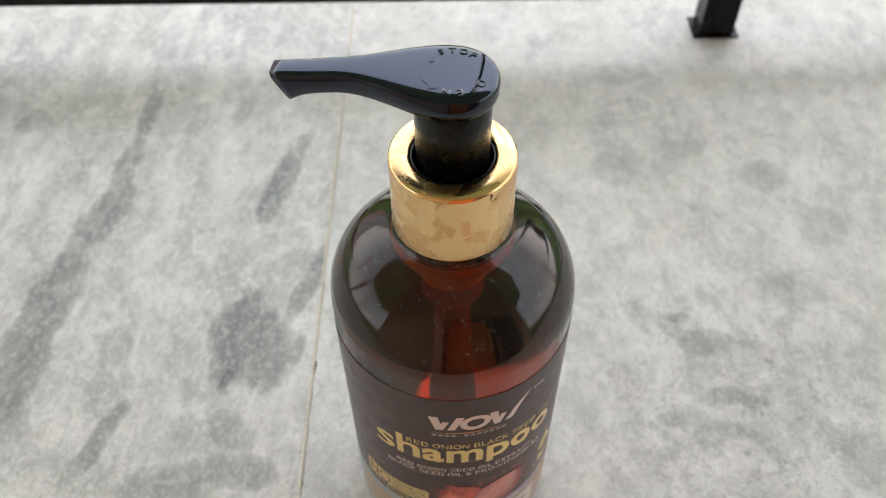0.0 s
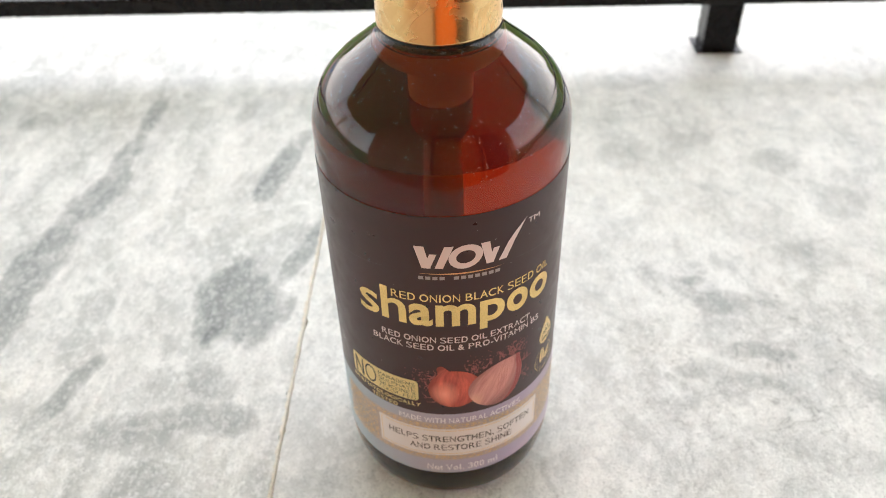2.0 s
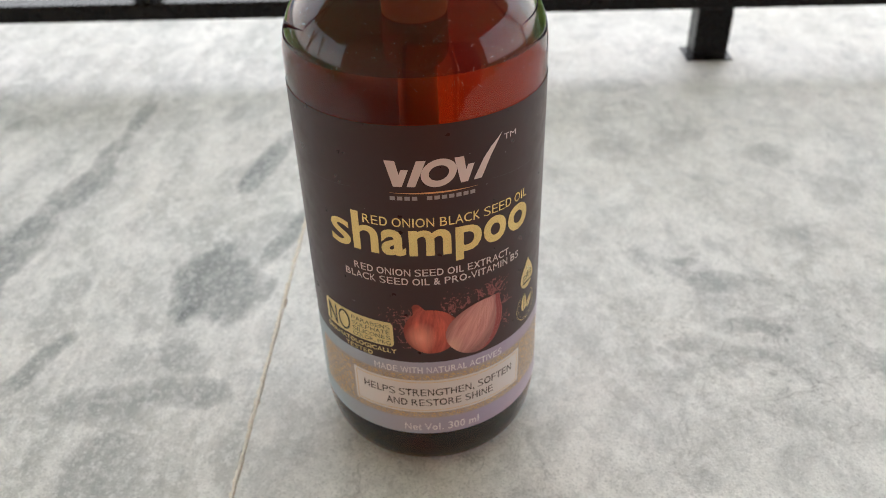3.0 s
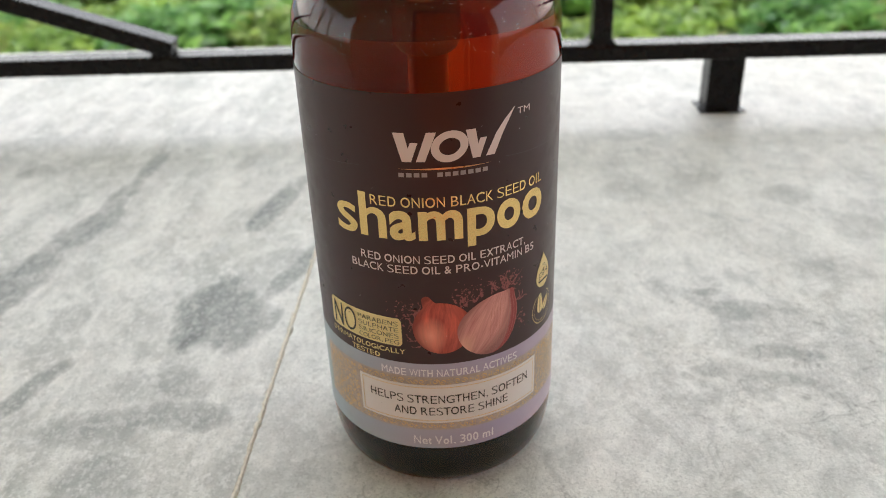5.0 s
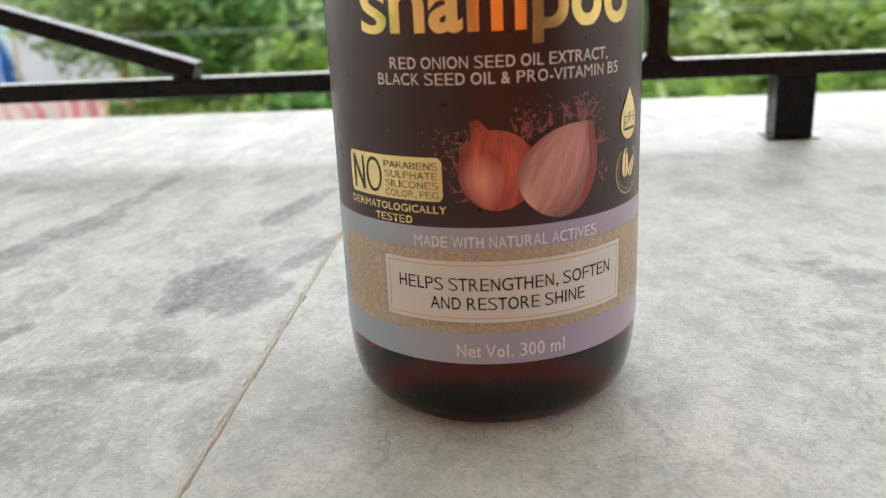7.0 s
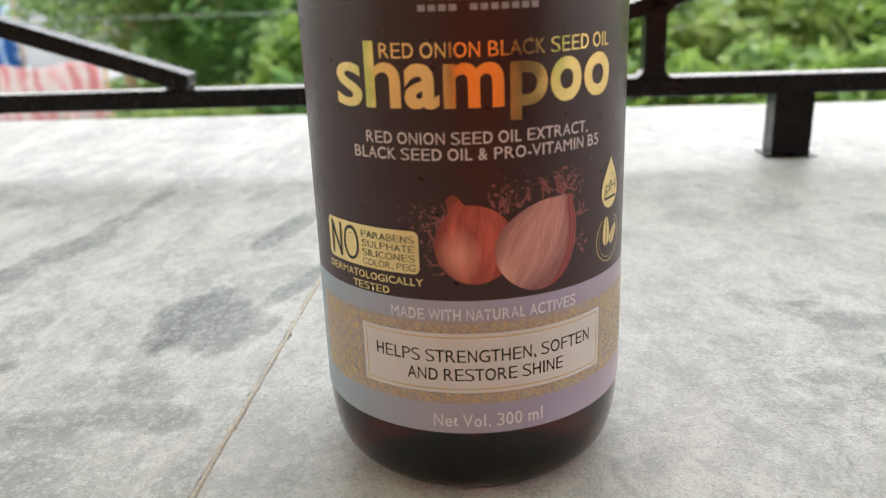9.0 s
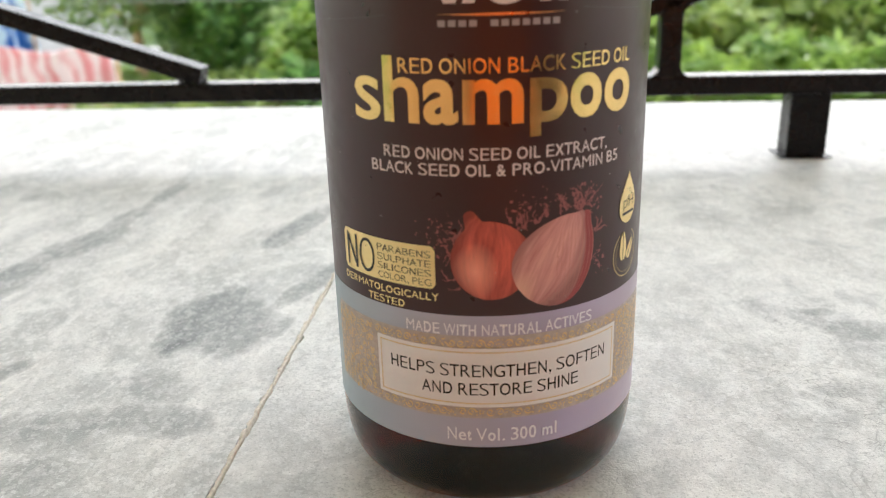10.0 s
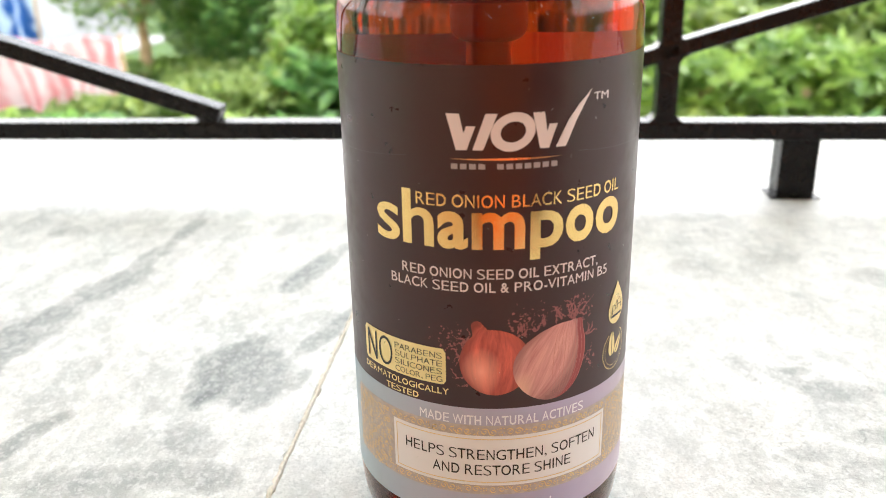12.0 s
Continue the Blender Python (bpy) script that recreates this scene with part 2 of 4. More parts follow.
def lilac_film():
    s = Shader("lilac_pearl_film", (0.44, 0.41, 0.47), 0.36, 0.25)
    sep = s.node("SeparateXYZ")
    s.wire(s.coords(), sep.inputs[0])
    across = s.math('ADD', s.math('MULTIPLY', sep.outputs[0], 16.0), 0.5)   # the pearl's reflected tints, teal to lilac to rose, put into the colour
    s.put("Base Color", s.ramp(across, (0.05, (0.34, 0.41, 0.45)), (0.40, (0.43, 0.42, 0.51)), (0.75, (0.41, 0.36, 0.50)), (0.97, (0.47, 0.39, 0.46))))
    s.put("Roughness", s.ramp(s.noise(s.coords(), 300.0, 3.0), (0.3, 0.3), (0.7, 0.45)))
    return s.mat


def black_plastic():
    # the blue specular tint puts the sky's colour into the reflections
    s = Shader("polished_black_plastic", (0.004, 0.005, 0.007), 0.12, Specular_IOR_Level=0.66, Specular_Tint=(0.60, 0.72, 1.0, 1.0))
    scuff = s.noise(s.coords(), 260.0, 4.0, 0.65, 0.5)
    s.put("Roughness", s.ramp(scuff, (0.5, 0.05), (0.85, 0.16)))
    return s.mat


def matte_black():
    s = Shader("satin_black_plastic", (0.004, 0.004, 0.0045), 0.3, Specular_IOR_Level=0.22)
    s.put("Roughness", s.ramp(s.noise(s.coords(), 300.0, 3.0), (0.4, 0.24), (0.8, 0.36)))
    return s.mat


def black_paint():
    s = Shader("black_iron_paint", (0.012, 0.011, 0.012), 0.25, Specular_IOR_Level=0.2)
    v = s.coords()
    s.put("Base Color", s.ramp(s.noise(v, 70.0, 4.0), (0.5, (0.0045, 0.004, 0.0045)), (0.85, (0.014, 0.012, 0.011))))
    s.put("Roughness", s.ramp(s.noise(v, 190.0, 4.0), (0.35, 0.20), (0.7, 0.36)))
    s.bump(s.noise(v, 160.0, 2.0), 0.10, 0.0005)
    return s.mat


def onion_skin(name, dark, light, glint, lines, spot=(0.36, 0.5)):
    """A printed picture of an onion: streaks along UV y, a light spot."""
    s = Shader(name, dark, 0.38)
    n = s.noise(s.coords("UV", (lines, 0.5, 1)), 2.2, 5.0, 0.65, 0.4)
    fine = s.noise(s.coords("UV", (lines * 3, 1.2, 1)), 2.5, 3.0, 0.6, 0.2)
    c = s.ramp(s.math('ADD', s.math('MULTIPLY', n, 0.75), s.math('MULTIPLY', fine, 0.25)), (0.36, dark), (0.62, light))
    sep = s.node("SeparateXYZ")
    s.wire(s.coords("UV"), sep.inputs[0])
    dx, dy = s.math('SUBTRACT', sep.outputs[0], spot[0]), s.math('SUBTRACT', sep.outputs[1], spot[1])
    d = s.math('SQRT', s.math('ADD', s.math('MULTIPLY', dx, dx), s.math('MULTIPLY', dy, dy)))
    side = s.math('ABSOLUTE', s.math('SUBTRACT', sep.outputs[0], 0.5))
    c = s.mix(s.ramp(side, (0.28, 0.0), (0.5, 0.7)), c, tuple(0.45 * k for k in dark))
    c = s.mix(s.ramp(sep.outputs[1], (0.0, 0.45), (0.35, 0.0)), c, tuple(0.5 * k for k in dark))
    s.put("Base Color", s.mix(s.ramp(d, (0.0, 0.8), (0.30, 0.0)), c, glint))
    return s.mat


def leaf(name, dark, light):
    """Leaves that differ one by one, with sprays of young, yellower growth among the old."""
    s = Shader(name, dark, 0.28)
    info = s.node("NewGeometry")
    old = s.ramp(info.outputs["Random Per Island"], (0.0, tuple(0.8 * c for c in dark)), (1.0, tuple(0.95 * c for c in light)))
    lime = (min(0.62, light[0] * 1.4), min(0.68, light[1] * 1.25), light[2] * 0.9)
    young = s.ramp(info.outputs["Random Per Island"], (0.0, light), (1.0, lime))
    spray = s.noise(info.outputs["Position"], 4.6, 3.0, 0.6, 0.4)
    color = s.mix(s.ramp(spray, (0.46, 0.0), (0.66, 1.0)), old, young)
    s.put("Base Color", color)
    s.put("Subsurface Weight", 0.0)
    glow = s.node("BsdfTranslucent")
    s.wire(color, glow.inputs[0])
    both = s.node("MixShader")
    both.inputs[0].default_value = 0.4
    s.wire(s.bsdf.outputs[0], both.inputs[1])
    s.wire(glow.outputs[0], both.inputs[2])
    s.wire(both.outputs[0], s.tree.nodes["Material Output"].inputs[0])
    return s.mat


def rough_paint(name, a, b, scale=6.0, rough=0.75):
    s = Shader(name, a, rough)
    v = s.coords()
    s.put("Base Color", s.ramp(s.noise(v, scale, 6.0, 0.6), (0.35, a), (0.7, b)))
    s.bump(s.noise(v, scale * 30, 4.0), 0.25, 0.003)
    return s.mat


def printed_cloth(name, a, b, size):
    """A cloth with a broken, blotchy print of two colours."""
    s = Shader(name, a, 0.85)
    v = s.coords("UV", (1, 0.7, 1))
    n = s.node("TexWave", wave_type='BANDS', bands_direction='X')
    s.wire(v, n.inputs["Vector"])
    n.inputs["Scale"].default_value, n.inputs["Distortion"].default_value, n.inputs["Detail"].default_value = size, 6.0, 2.0
    n.inputs["Detail Scale"].default_value = 2.0
    fac = s.math('ADD', s.math('MULTIPLY', n.outputs["Fac"], 0.25), s.math('MULTIPLY', s.noise(v, 5.0, 4.0, 0.6, 0.6), 0.75))
    s.put("Base Color", s.ramp(fac, (0.36, a), (0.58, b)))
    return s.mat


MARBLE_LEFT, MARBLE_RIGHT = marble('streaked_marble', True), marble('mottled_marble', False)
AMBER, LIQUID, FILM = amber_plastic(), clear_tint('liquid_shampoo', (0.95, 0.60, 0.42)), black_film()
BASE = clear_tint("amber_foot_tint", (0.34, 0.028, 0.010))
HOUSING = Shader("grey_brown_plastic", (0.24, 0.15, 0.12), 0.4).mat
SURFACE = clear_tint("dark_level_tint", (0.66, 0.22, 0.11))
TUBE = milky_plastic("milky_tube", 0.5)
LABEL_BACK = rough_paint("label_reverse", (0.38, 0.10, 0.06), (0.50, 0.15, 0.09), 300.0, 0.6)
PALE_PANEL = milky_plastic("pale_label_film", 0.26)
GOLD_FOIL = gold_foil("gold_foil", (0.90, 0.62, 0.25), 0.16)
COLLAR_GOLD, LILAC, BLACK_PLASTIC, IRON, STEM_BLACK = collar_gold(), lilac_film(), black_plastic(), black_paint(), matte_black()
PALE_PRINT = Shader("pale_print", (0.72, 0.62, 0.60), 0.4).mat
GREY_PRINT = Shader("silver_grey_print", (0.80, 0.78, 0.80), 0.4).mat
YELLOW_PRINT = gold_foil("yellow_gold_print", (0.86, 0.66, 0.32), 0.34)
DARK_PRINT = Shader("dark_print", (0.02, 0.016, 0.014), 0.4).mat
CREAM_PRINT = Shader("cream_panel", (0.72, 0.695, 0.685), 0.4).mat
SCROLL_PRINT = gold_foil("scrollwork_gold", (0.76, 0.55, 0.28), 0.35)
FIELD_PRINT = rough_paint("ornament_field", (0.42, 0.35, 0.31), (0.52, 0.45, 0.40), 900.0, 0.45)
BAR_PRINT = Shader("dim_pale_print", (0.36, 0.31, 0.31), 0.4).mat
CREASE_PRINT = Shader("label_crease", (0.07, 0.06, 0.06), 0.3).mat
COPPER_PRINT = gold_foil("copper_print", (0.80, 0.42, 0.20), 0.3)
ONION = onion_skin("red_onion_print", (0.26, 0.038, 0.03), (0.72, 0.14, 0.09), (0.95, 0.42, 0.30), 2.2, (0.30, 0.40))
ONION_CUT = onion_skin("cut_onion_print", (0.46, 0.17, 0.16), (0.74, 0.38, 0.33), (0.82, 0.50, 0.36), 4.0, (0.22, 0.14))
ONION_RIM = Shader("onion_rim_print", (0.30, 0.05, 0.05), 0.4).mat
LAYER_PRINT = Shader("onion_layer_print", (0.52, 0.19, 0.165), 0.4).mat
SPLASH = Shader("splash_print", (0.27, 0.085, 0.08), 0.4).mat
FILLER = rough_paint("joint_filler", (0.66, 0.60, 0.50), (0.88, 0.83, 0.73), 700.0, 0.9)
LINT = Shader("dust_lint", (0.55, 0.53, 0.50), 0.9).mat
GRASS_SOIL = rough_paint("grass_ground", (0.05, 0.10, 0.02), (0.13, 0.22, 0.05), 5.0, 0.9)
LEAF_LIGHT = leaf("bright_leaf", (0.12, 0.25, 0.045), (0.38, 0.55, 0.13))
LEAF_TEAL = leaf("broad_leaf", (0.08, 0.23, 0.065), (0.28, 0.50, 0.15))
LEAF_LIME = leaf("lime_leaf", (0.15, 0.27, 0.05), (0.37, 0.48, 0.14))
LEAF_DARK = leaf("deep_leaf", (0.11, 0.23, 0.07), (0.40, 0.56, 0.22))
BARK = rough_paint("tan_bark", (0.42, 0.27, 0.14), (0.60, 0.42, 0.24), 20.0, 0.9)
WHITE_WALL = rough_paint("white_wall_paint", (0.50, 0.50, 0.49), (0.58, 0.58, 0.57), 1.5)
TERRACOTTA = rough_paint("terracotta_wall_paint", (0.54, 0.36, 0.25), (0.61, 0.42, 0.30), 1.2)
ORANGE_WOOD = rough_paint("orange_varnished_wood", (0.72, 0.17, 0.03), (0.78, 0.22, 0.05), 8.0, 0.4)
DARK_WOOD = rough_paint("dark_stained_wood", (0.05, 0.025, 0.015), (0.08, 0.04, 0.02), 8.0, 0.5)
CEILING_PAINT = rough_paint("ceiling_paint", (0.74, 0.72, 0.69), (0.82, 0.80, 0.77), 1.5)
PLASTER = rough_paint("parapet_plaster", (0.52, 0.47, 0.40), (0.64, 0.60, 0.53), 4.0)
PINK_CLOTH = printed_cloth("pink_printed_cloth", (0.82, 0.40, 0.42), (0.90, 0.78, 0.78), 2.6)
BLUE_CLOTH = printed_cloth("blue_printed_cloth", (0.05, 0.18, 0.48), (0.70, 0.80, 0.86), 2.2)
CONCRETE = rough_paint("pale_concrete", (0.40, 0.39, 0.37), (0.50, 0.49, 0.47), 1.2, 0.8)


# mesh helpers
def mesh_object(name, bm, material, smooth=True):
    me = bpy.data.meshes.new(name)
    bm.to_mesh(me)
    bm.free()
    if smooth:
        me.shade_smooth()
    me.materials.append(material)
    return new(name, me)


def part(name, bm, material, parent, label="", smooth=True):
    ob = mesh_object(name, bm, material, smooth)
    ob.parent = parent
    if label:
        ob["label"] = label
    return ob


def thing(name, at, label, category, group="", kind=""):
    ob = new(name)
    ob.location = at
    ob.empty_display_size = 0.02
    return tagged(ob, label, category, group, kind)


def structure(name, bm, material, label, category, smooth=False):
    return tagged(mesh_object(name, bm, material, smooth), label, category, kind="structure")


def box(bm, x0, x1, y0, y1, z0, z1, bevel=0.0, segments=2):
    made = bmesh.ops.create_cube(bm, size=1.0)["verts"]
    for v in made:
        v.co = Vector(((x0 + x1) / 2 + v.co.x * (x1 - x0), (y0 + y1) / 2 + v.co.y * (y1 - y0), (z0 + z1) / 2 + v.co.z * (z1 - z0)))
    if bevel:
        edges = list({e for v in made for e in v.link_edges})
        bmesh.ops.bevel(bm, geom=edges, offset=bevel, segments=segments, affect='EDGES', profile=0.5)
    return bm


def lathe(profile, steps=96, close=False):
    """A body turned round the z axis from (radius, z) pairs."""
    bm = bmesh.new()
    rings = []
    for r, z in profile:
        if r < 1e-6:
            rings.append([bm.verts.new((0, 0, z))])
        else:
            rings.append([bm.verts.new((r * math.cos(2 * math.pi * k / steps), r * math.sin(2 * math.pi * k / steps), z)) for k in range(steps)])
    pairs = list(zip(rings, rings[1:])) + ([(rings[-1], rings[0])] if close else [])
    for a, b in pairs:
        for k in range(steps):
            q = [a[k % len(a)], a[(k + 1) % len(a)], b[(k + 1) % len(b)], b[k % len(b)]]
            q = list(dict.fromkeys(q))
            if len(q) > 2:
                bm.faces.new(q)
    bmesh.ops.recalc_face_normals(bm, faces=bm.faces)
    return bm


def rounded(points, radius_steps=5):
    """Catmull-Rom through (radius, z) pairs."""
    out = []
    p = [points[0]] + list(points) + [points[-1]]
    for i in range(1, len(p) - 2):
        for k in range(radius_steps):
            t = k / radius_steps
            out.append(tuple(0.5 * (2 * p[i][n] + (p[i + 1][n] - p[i - 1][n]) * t + (2 * p[i - 1][n] - 5 * p[i][n] + 4 * p[i + 1][n] - p[i + 2][n]) * t * t
                             + (3 * p[i][n] - p[i - 1][n] - 3 * p[i + 1][n] + p[i + 2][n]) * t ** 3) for n in (0, 1)))
    out.append(points[-1])
    return out


def bar(p, q, width, depth, bevel=0.0008):
    """A square bar from p to q in an upright plane along x: width across it, depth in y."""
    p, q = Vector(p), Vector(q)
    way = (q - p).normalized()
    side = Vector((0, 1, 0)).cross(way).normalized()
    bm = box(bmesh.new(), 0, (q - p).length, -depth / 2, depth / 2, -width / 2, width / 2, bevel)
    m = Matrix((way, Vector((0, 1, 0)), side)).transposed().to_4x4()
    m.translation = p
    bm.transform(m)
    bmesh.ops.recalc_face_normals(bm, faces=bm.faces)
    return bm


def join(*parts):
    bm = bmesh.new()
    for one in parts:
        me = bpy.data.meshes.new("piece")
        one.to_mesh(me)
        one.free()
        bm.from_mesh(me)
        bpy.data.meshes.remove(me)
    return bm


# the ledge: two marble slabs with a filled joint
LEDGE_FRONT, LEDGE_BACK = -0.215, 0.405


def slab(x0, x1, ragged):
    """A slab 30 mm thick; the side named by ragged (-1 left, 1 right) has a chipped edge along the joint."""
    rng = random.Random(7 + ragged)
    bm = bmesh.new()
    xj = x1 if ragged > 0 else x0
    far = x0 if ragged > 0 else x1
    ys = np.linspace(LEDGE_FRONT, LEDGE_BACK, 360)
    drift = 0.0
    top, lip, low = [], [], []
    for y in ys:
        drift = 0.75 * drift + rng.uniform(-0.00022, 0.00022)
        chip = 0.0006 if rng.random() < 0.07 else 0.0
        x = xj - ragged * (0.00034 + abs(drift) + chip)
        top.append(bm.verts.new((x - ragged * 0.0002, y, 0.0)))
        lip.append(bm.verts.new((x, y, -0.0005)))
        low.append(bm.verts.new((x, y, -0.03)))
    outer = [bm.verts.new((far, y, z)) for y, z in ((LEDGE_FRONT, 0.0), (LEDGE_BACK, 0.0), (LEDGE_BACK, -0.03), (LEDGE_FRONT, -0.03))]
    for a, b in ((top, lip), (lip, low)):
        for k in range(len(ys) - 1):
            bm.faces.new((a[k], a[k + 1], b[k + 1], b[k]))
    bm.faces.new([outer[0], *top, outer[1]])
    bm.faces.new([outer[3], *low, outer[2]])
    bm.faces.new([outer[0], top[0], lip[0], low[0], outer[3]])
    bm.faces.new([outer[1], top[-1], lip[-1], low[-1], outer[2]])
    bm.faces.new(outer)
    bmesh.ops.recalc_face_normals(bm, faces=bm.faces)
    return bm


ledge = thing("ledge", (0, 0, 0), "grey and white veined marble ledge of two slabs", "ledge", kind="structure")
part("marble_slab", slab(-1.6, JOINT, 1), MARBLE_LEFT, ledge, smooth=False)
part("marble_slab", slab(JOINT, 1.6, -1), MARBLE_RIGHT, ledge, smooth=False)


def joint_filler():
    bm = bmesh.new()
    rng = random.Random(3)
    rows = []
    for y in np.linspace(LEDGE_FRONT, LEDGE_BACK, 480):
        h = -0.0001 + rng.uniform(-0.0003, 0.00035)
        rows.append([bm.verts.new((JOINT + dx, y, z)) for dx, z in ((-0.0018, -0.0016), (-0.00105 + rng.uniform(0, 0.0004), h - 0.0001), (0.0, h + 0.0002), (0.00042 - rng.uniform(0, 0.00028), h + rng.uniform(-0.0003, 0.0001)), (0.0006, -0.0016))])
    for a, b in zip(rows, rows[1:]):
        for k in range(4):
            bm.faces.new((a[k], a[k + 1], b[k + 1], b[k]))
    bmesh.ops.recalc_face_normals(bm, faces=bm.faces)
    return bm


part("joint_filler", joint_filler(), FILLER, ledge, "crumbling cream filler in the joint")

# the balcony round it
structure("parapet_wall", box(bmesh.new(), -1.6, 1.6, -0.18, 0.37, -1.0, -0.03), PLASTER, "plastered parapet wall under the marble ledge", "wall")
structure("balcony_floor", box(bmesh.new(), -2.5, 2.5, -1.25, -0.18, -0.95, -0.85), PLASTER, "plain plastered balcony floor", "floor")
def wall_with_opening(x0, x1, y0, y1, z0, z1, d0, d1, top):
    return join(box(bmesh.new(), x0, d0, y0, y1, z0, z1), box(bmesh.new(), d1, x1, y0, y1, z0, z1), box(bmesh.new(), d0, d1, y0, y1, top, z1))


structure("wall_south", wall_with_opening(-1.9, 2.1, -1.22, -1.07, -0.95, 1.75, -0.16, 0.76, 1.12), TERRACOTTA, "terracotta painted house wall with a door opening", "wall")
door = thing("door", (0.30, -1.12, -0.85), "closed orange varnished wooden house door", "door", kind="structure")
part("leaf", box(bmesh.new(), -0.40, 0.40, -0.03, 0.01, 0.0, 1.91, 0.003), ORANGE_WOOD, door)
for x in (-0.43, 0.43):
    part("jamb", box(bmesh.new(), x - 0.03, x + 0.03, -0.06, 0.05, 0.0, 1.97, 0.003), DARK_WOOD, door)
part("lintel", box(bmesh.new(), -0.40, 0.40, -0.06, 0.05, 1.915, 1.97, 0.003), DARK_WOOD, door)
# unseen shutter, added for the dark reflection beside the door's orange one
shutter = thing("wooden_shutter", (1.16, -1.066, -0.85), "dark wooden shutter, unseen, added on the house wall for its dark reflection", "shutter")
part("board", box(bmesh.new(), -0.36, 0.36, 0.0, 0.035, 0.0, 1.95, 0.003), DARK_WOOD, shutter)
for z in (0.12, 1.06):
    part("raised_panel", box(bmesh.new(), -0.26, 0.26, 0.0352, 0.046, z, z + 0.76, 0.006), DARK_WOOD, shutter)
ROOF_Z = 1.75
roof_edge = 0.248 + ROOF_Z * math.tan(SUN_LEAN)
roof = box(bmesh.new(), -3.6, 2.6, -1.4, roof_edge, ROOF_Z, ROOF_Z + 0.14)
for v in roof.verts:
    v.co.y += 0.038 * (v.co.x - ROOF_Z * math.tan(SUN_SIDE))
structure("ceiling", roof, CEILING_PAINT, "painted concrete balcony roof", "ceiling")
structure("ground", box(bmesh.new(), -400, 400, -400, 800, -1.2, -1.0), GRASS_SOIL, "green grass garden ground", "ground")

# the railing
RAIL_Y, RAIL_D = 0.2445, 0.0140
railing = thing("railing", (0, RAIL_Y, 0), "black painted iron railing standing on the ledge", "railing")
railing.rotation_euler.z = 0.0107


def railing_part(name, bm, label=""):
    bm.transform(Matrix.Translation((0, -RAIL_Y, 0)))
    return part(name, bm, IRON, railing, label, smooth=False)


def at_rail(x, z):
    return (x, RAIL_Y, z)


railing_part("bottom_rail", bar(at_rail(-1.5, 0.0376), at_rail(1.5, 0.0376), 0.0090, RAIL_D, 0.0012))
railing_part("top_rail", bar(at_rail(-1.5, 0.72), at_rail(1.5, 0.72), 0.02, 0.02, 0.002))
for x in (-0.72, 0.0756, 0.877):
    railing_part("upright", bar(at_rail(x, 0.0415), at_rail(x, 0.711), 0.0100, RAIL_D, 0.0012))
railing_part("diagonal_bar", bar(at_rail(-0.1480, 0.0452), at_rail(-0.718, 0.2290), 0.0084, RAIL_D, 0.0012))
railing_part("diagonal_bar", bar(at_rail(-0.0330, 0.0436), at_rail(0.875, 0.3123), 0.0074, RAIL_D, 0.0012))
for x in (-0.65, 0.1452, 0.94):
    railing_part("post", box(bmesh.new(), x - 0.0093, x + 0.0093, 0.2502, 0.2660, 0.0, 0.0385, 0.001))
    railing_part("foot_plate", box(bmesh.new(), x - 0.0125, x + 0.0125, 0.2485, 0.2675, 0.0, 0.0007, 0.0003))


def weld(x, z, size):
    bm = bmesh.new()
    bmesh.ops.create_icosphere(bm, subdivisions=2, radius=1.0)
    for v in bm.verts:
        n = 1 + 0.25 * noise.noise(v.co * 2.1 + Vector((x * 90, z * 70, 0)))
        v.co = Vector((x + v.co.x * size * n, RAIL_Y + v.co.y * 0.0068 * n, z + v.co.z * size * 0.7 * n))
    return bm


for x, z, size in ((0.1540, 0.0345, 0.0026), (-0.1560, 0.0432, 0.0048)):
    railing_part("weld_bead", weld(x, z, size))


def fillet(x, z, dx, dz, size):
    """A hollow-faced weld that rounds the corner at x, z."""
    bm = bmesh.new()
    arc = [(0.0, 0.0), (size, 0.0)] + [(size - size * math.sin(a), size - size * math.cos(a)) for a in np.linspace(0.15, math.pi / 2 - 0.15, 6)] + [(0.0, size)]
    half = RAIL_D / 2 - 0.0006
    front = [bm.verts.new((x + dx * u, RAIL_Y - half, z + dz * w)) for u, w in arc]
    back = [bm.verts.new((v.co.x, RAIL_Y + half, v.co.z)) for v in front]
    bm.faces.new(front)
    bm.faces.new(back[::-1])
    for k in range(len(arc)):
        j = (k + 1) % len(arc)
        bm.faces.new((front[j], front[k], back[k], back[j]))
    bmesh.ops.recalc_face_normals(bm, faces=bm.faces)
    return bm


for x, z, dx, dz, size in ((0.0803, 0.0417, 1, 1, 0.0058), (0.0709, 0.0417, -1, 1, 0.0058), (0.0803, 0.0740, 1, -1, 0.0052), (0.0803, 0.0802, 1, 1, 0.0036), (0.0709, 0.0770, -1, 1, 0.0046), (0.0709, 0.0712, -1, -1, 0.0046)):
    railing_part("weld_fillet", fillet(x, z, dx, dz, size))


# the bottle
R = 0.031
bottle = thing("shampoo_bottle", (0, 0, 0), "amber plastic pump bottle of shampoo with a black label", "bottle")
SHOULDER = [(0.0310, 0.1150), (0.0308, 0.1184), (0.0299, 0.1222), (0.0278, 0.1265), (0.0244, 0.1304), (0.0204, 0.1338), (0.0168, 0.1368), (0.0142, 0.1394), (0.0130, 0.1415)]
FOOT = [(0.0, 0.0028), (0.012, 0.0024), (0.0215, 0.0006), (0.0245, 0.0), (0.0268, 0.0009), (0.0291, 0.0036), (0.0303, 0.0074), (0.0309, 0.0120), (0.0310, 0.0160)]
outer = rounded(FOOT, 4) + rounded(SHOULDER, 5) + [(0.0128, 0.152)]
LEVEL = 0.1380
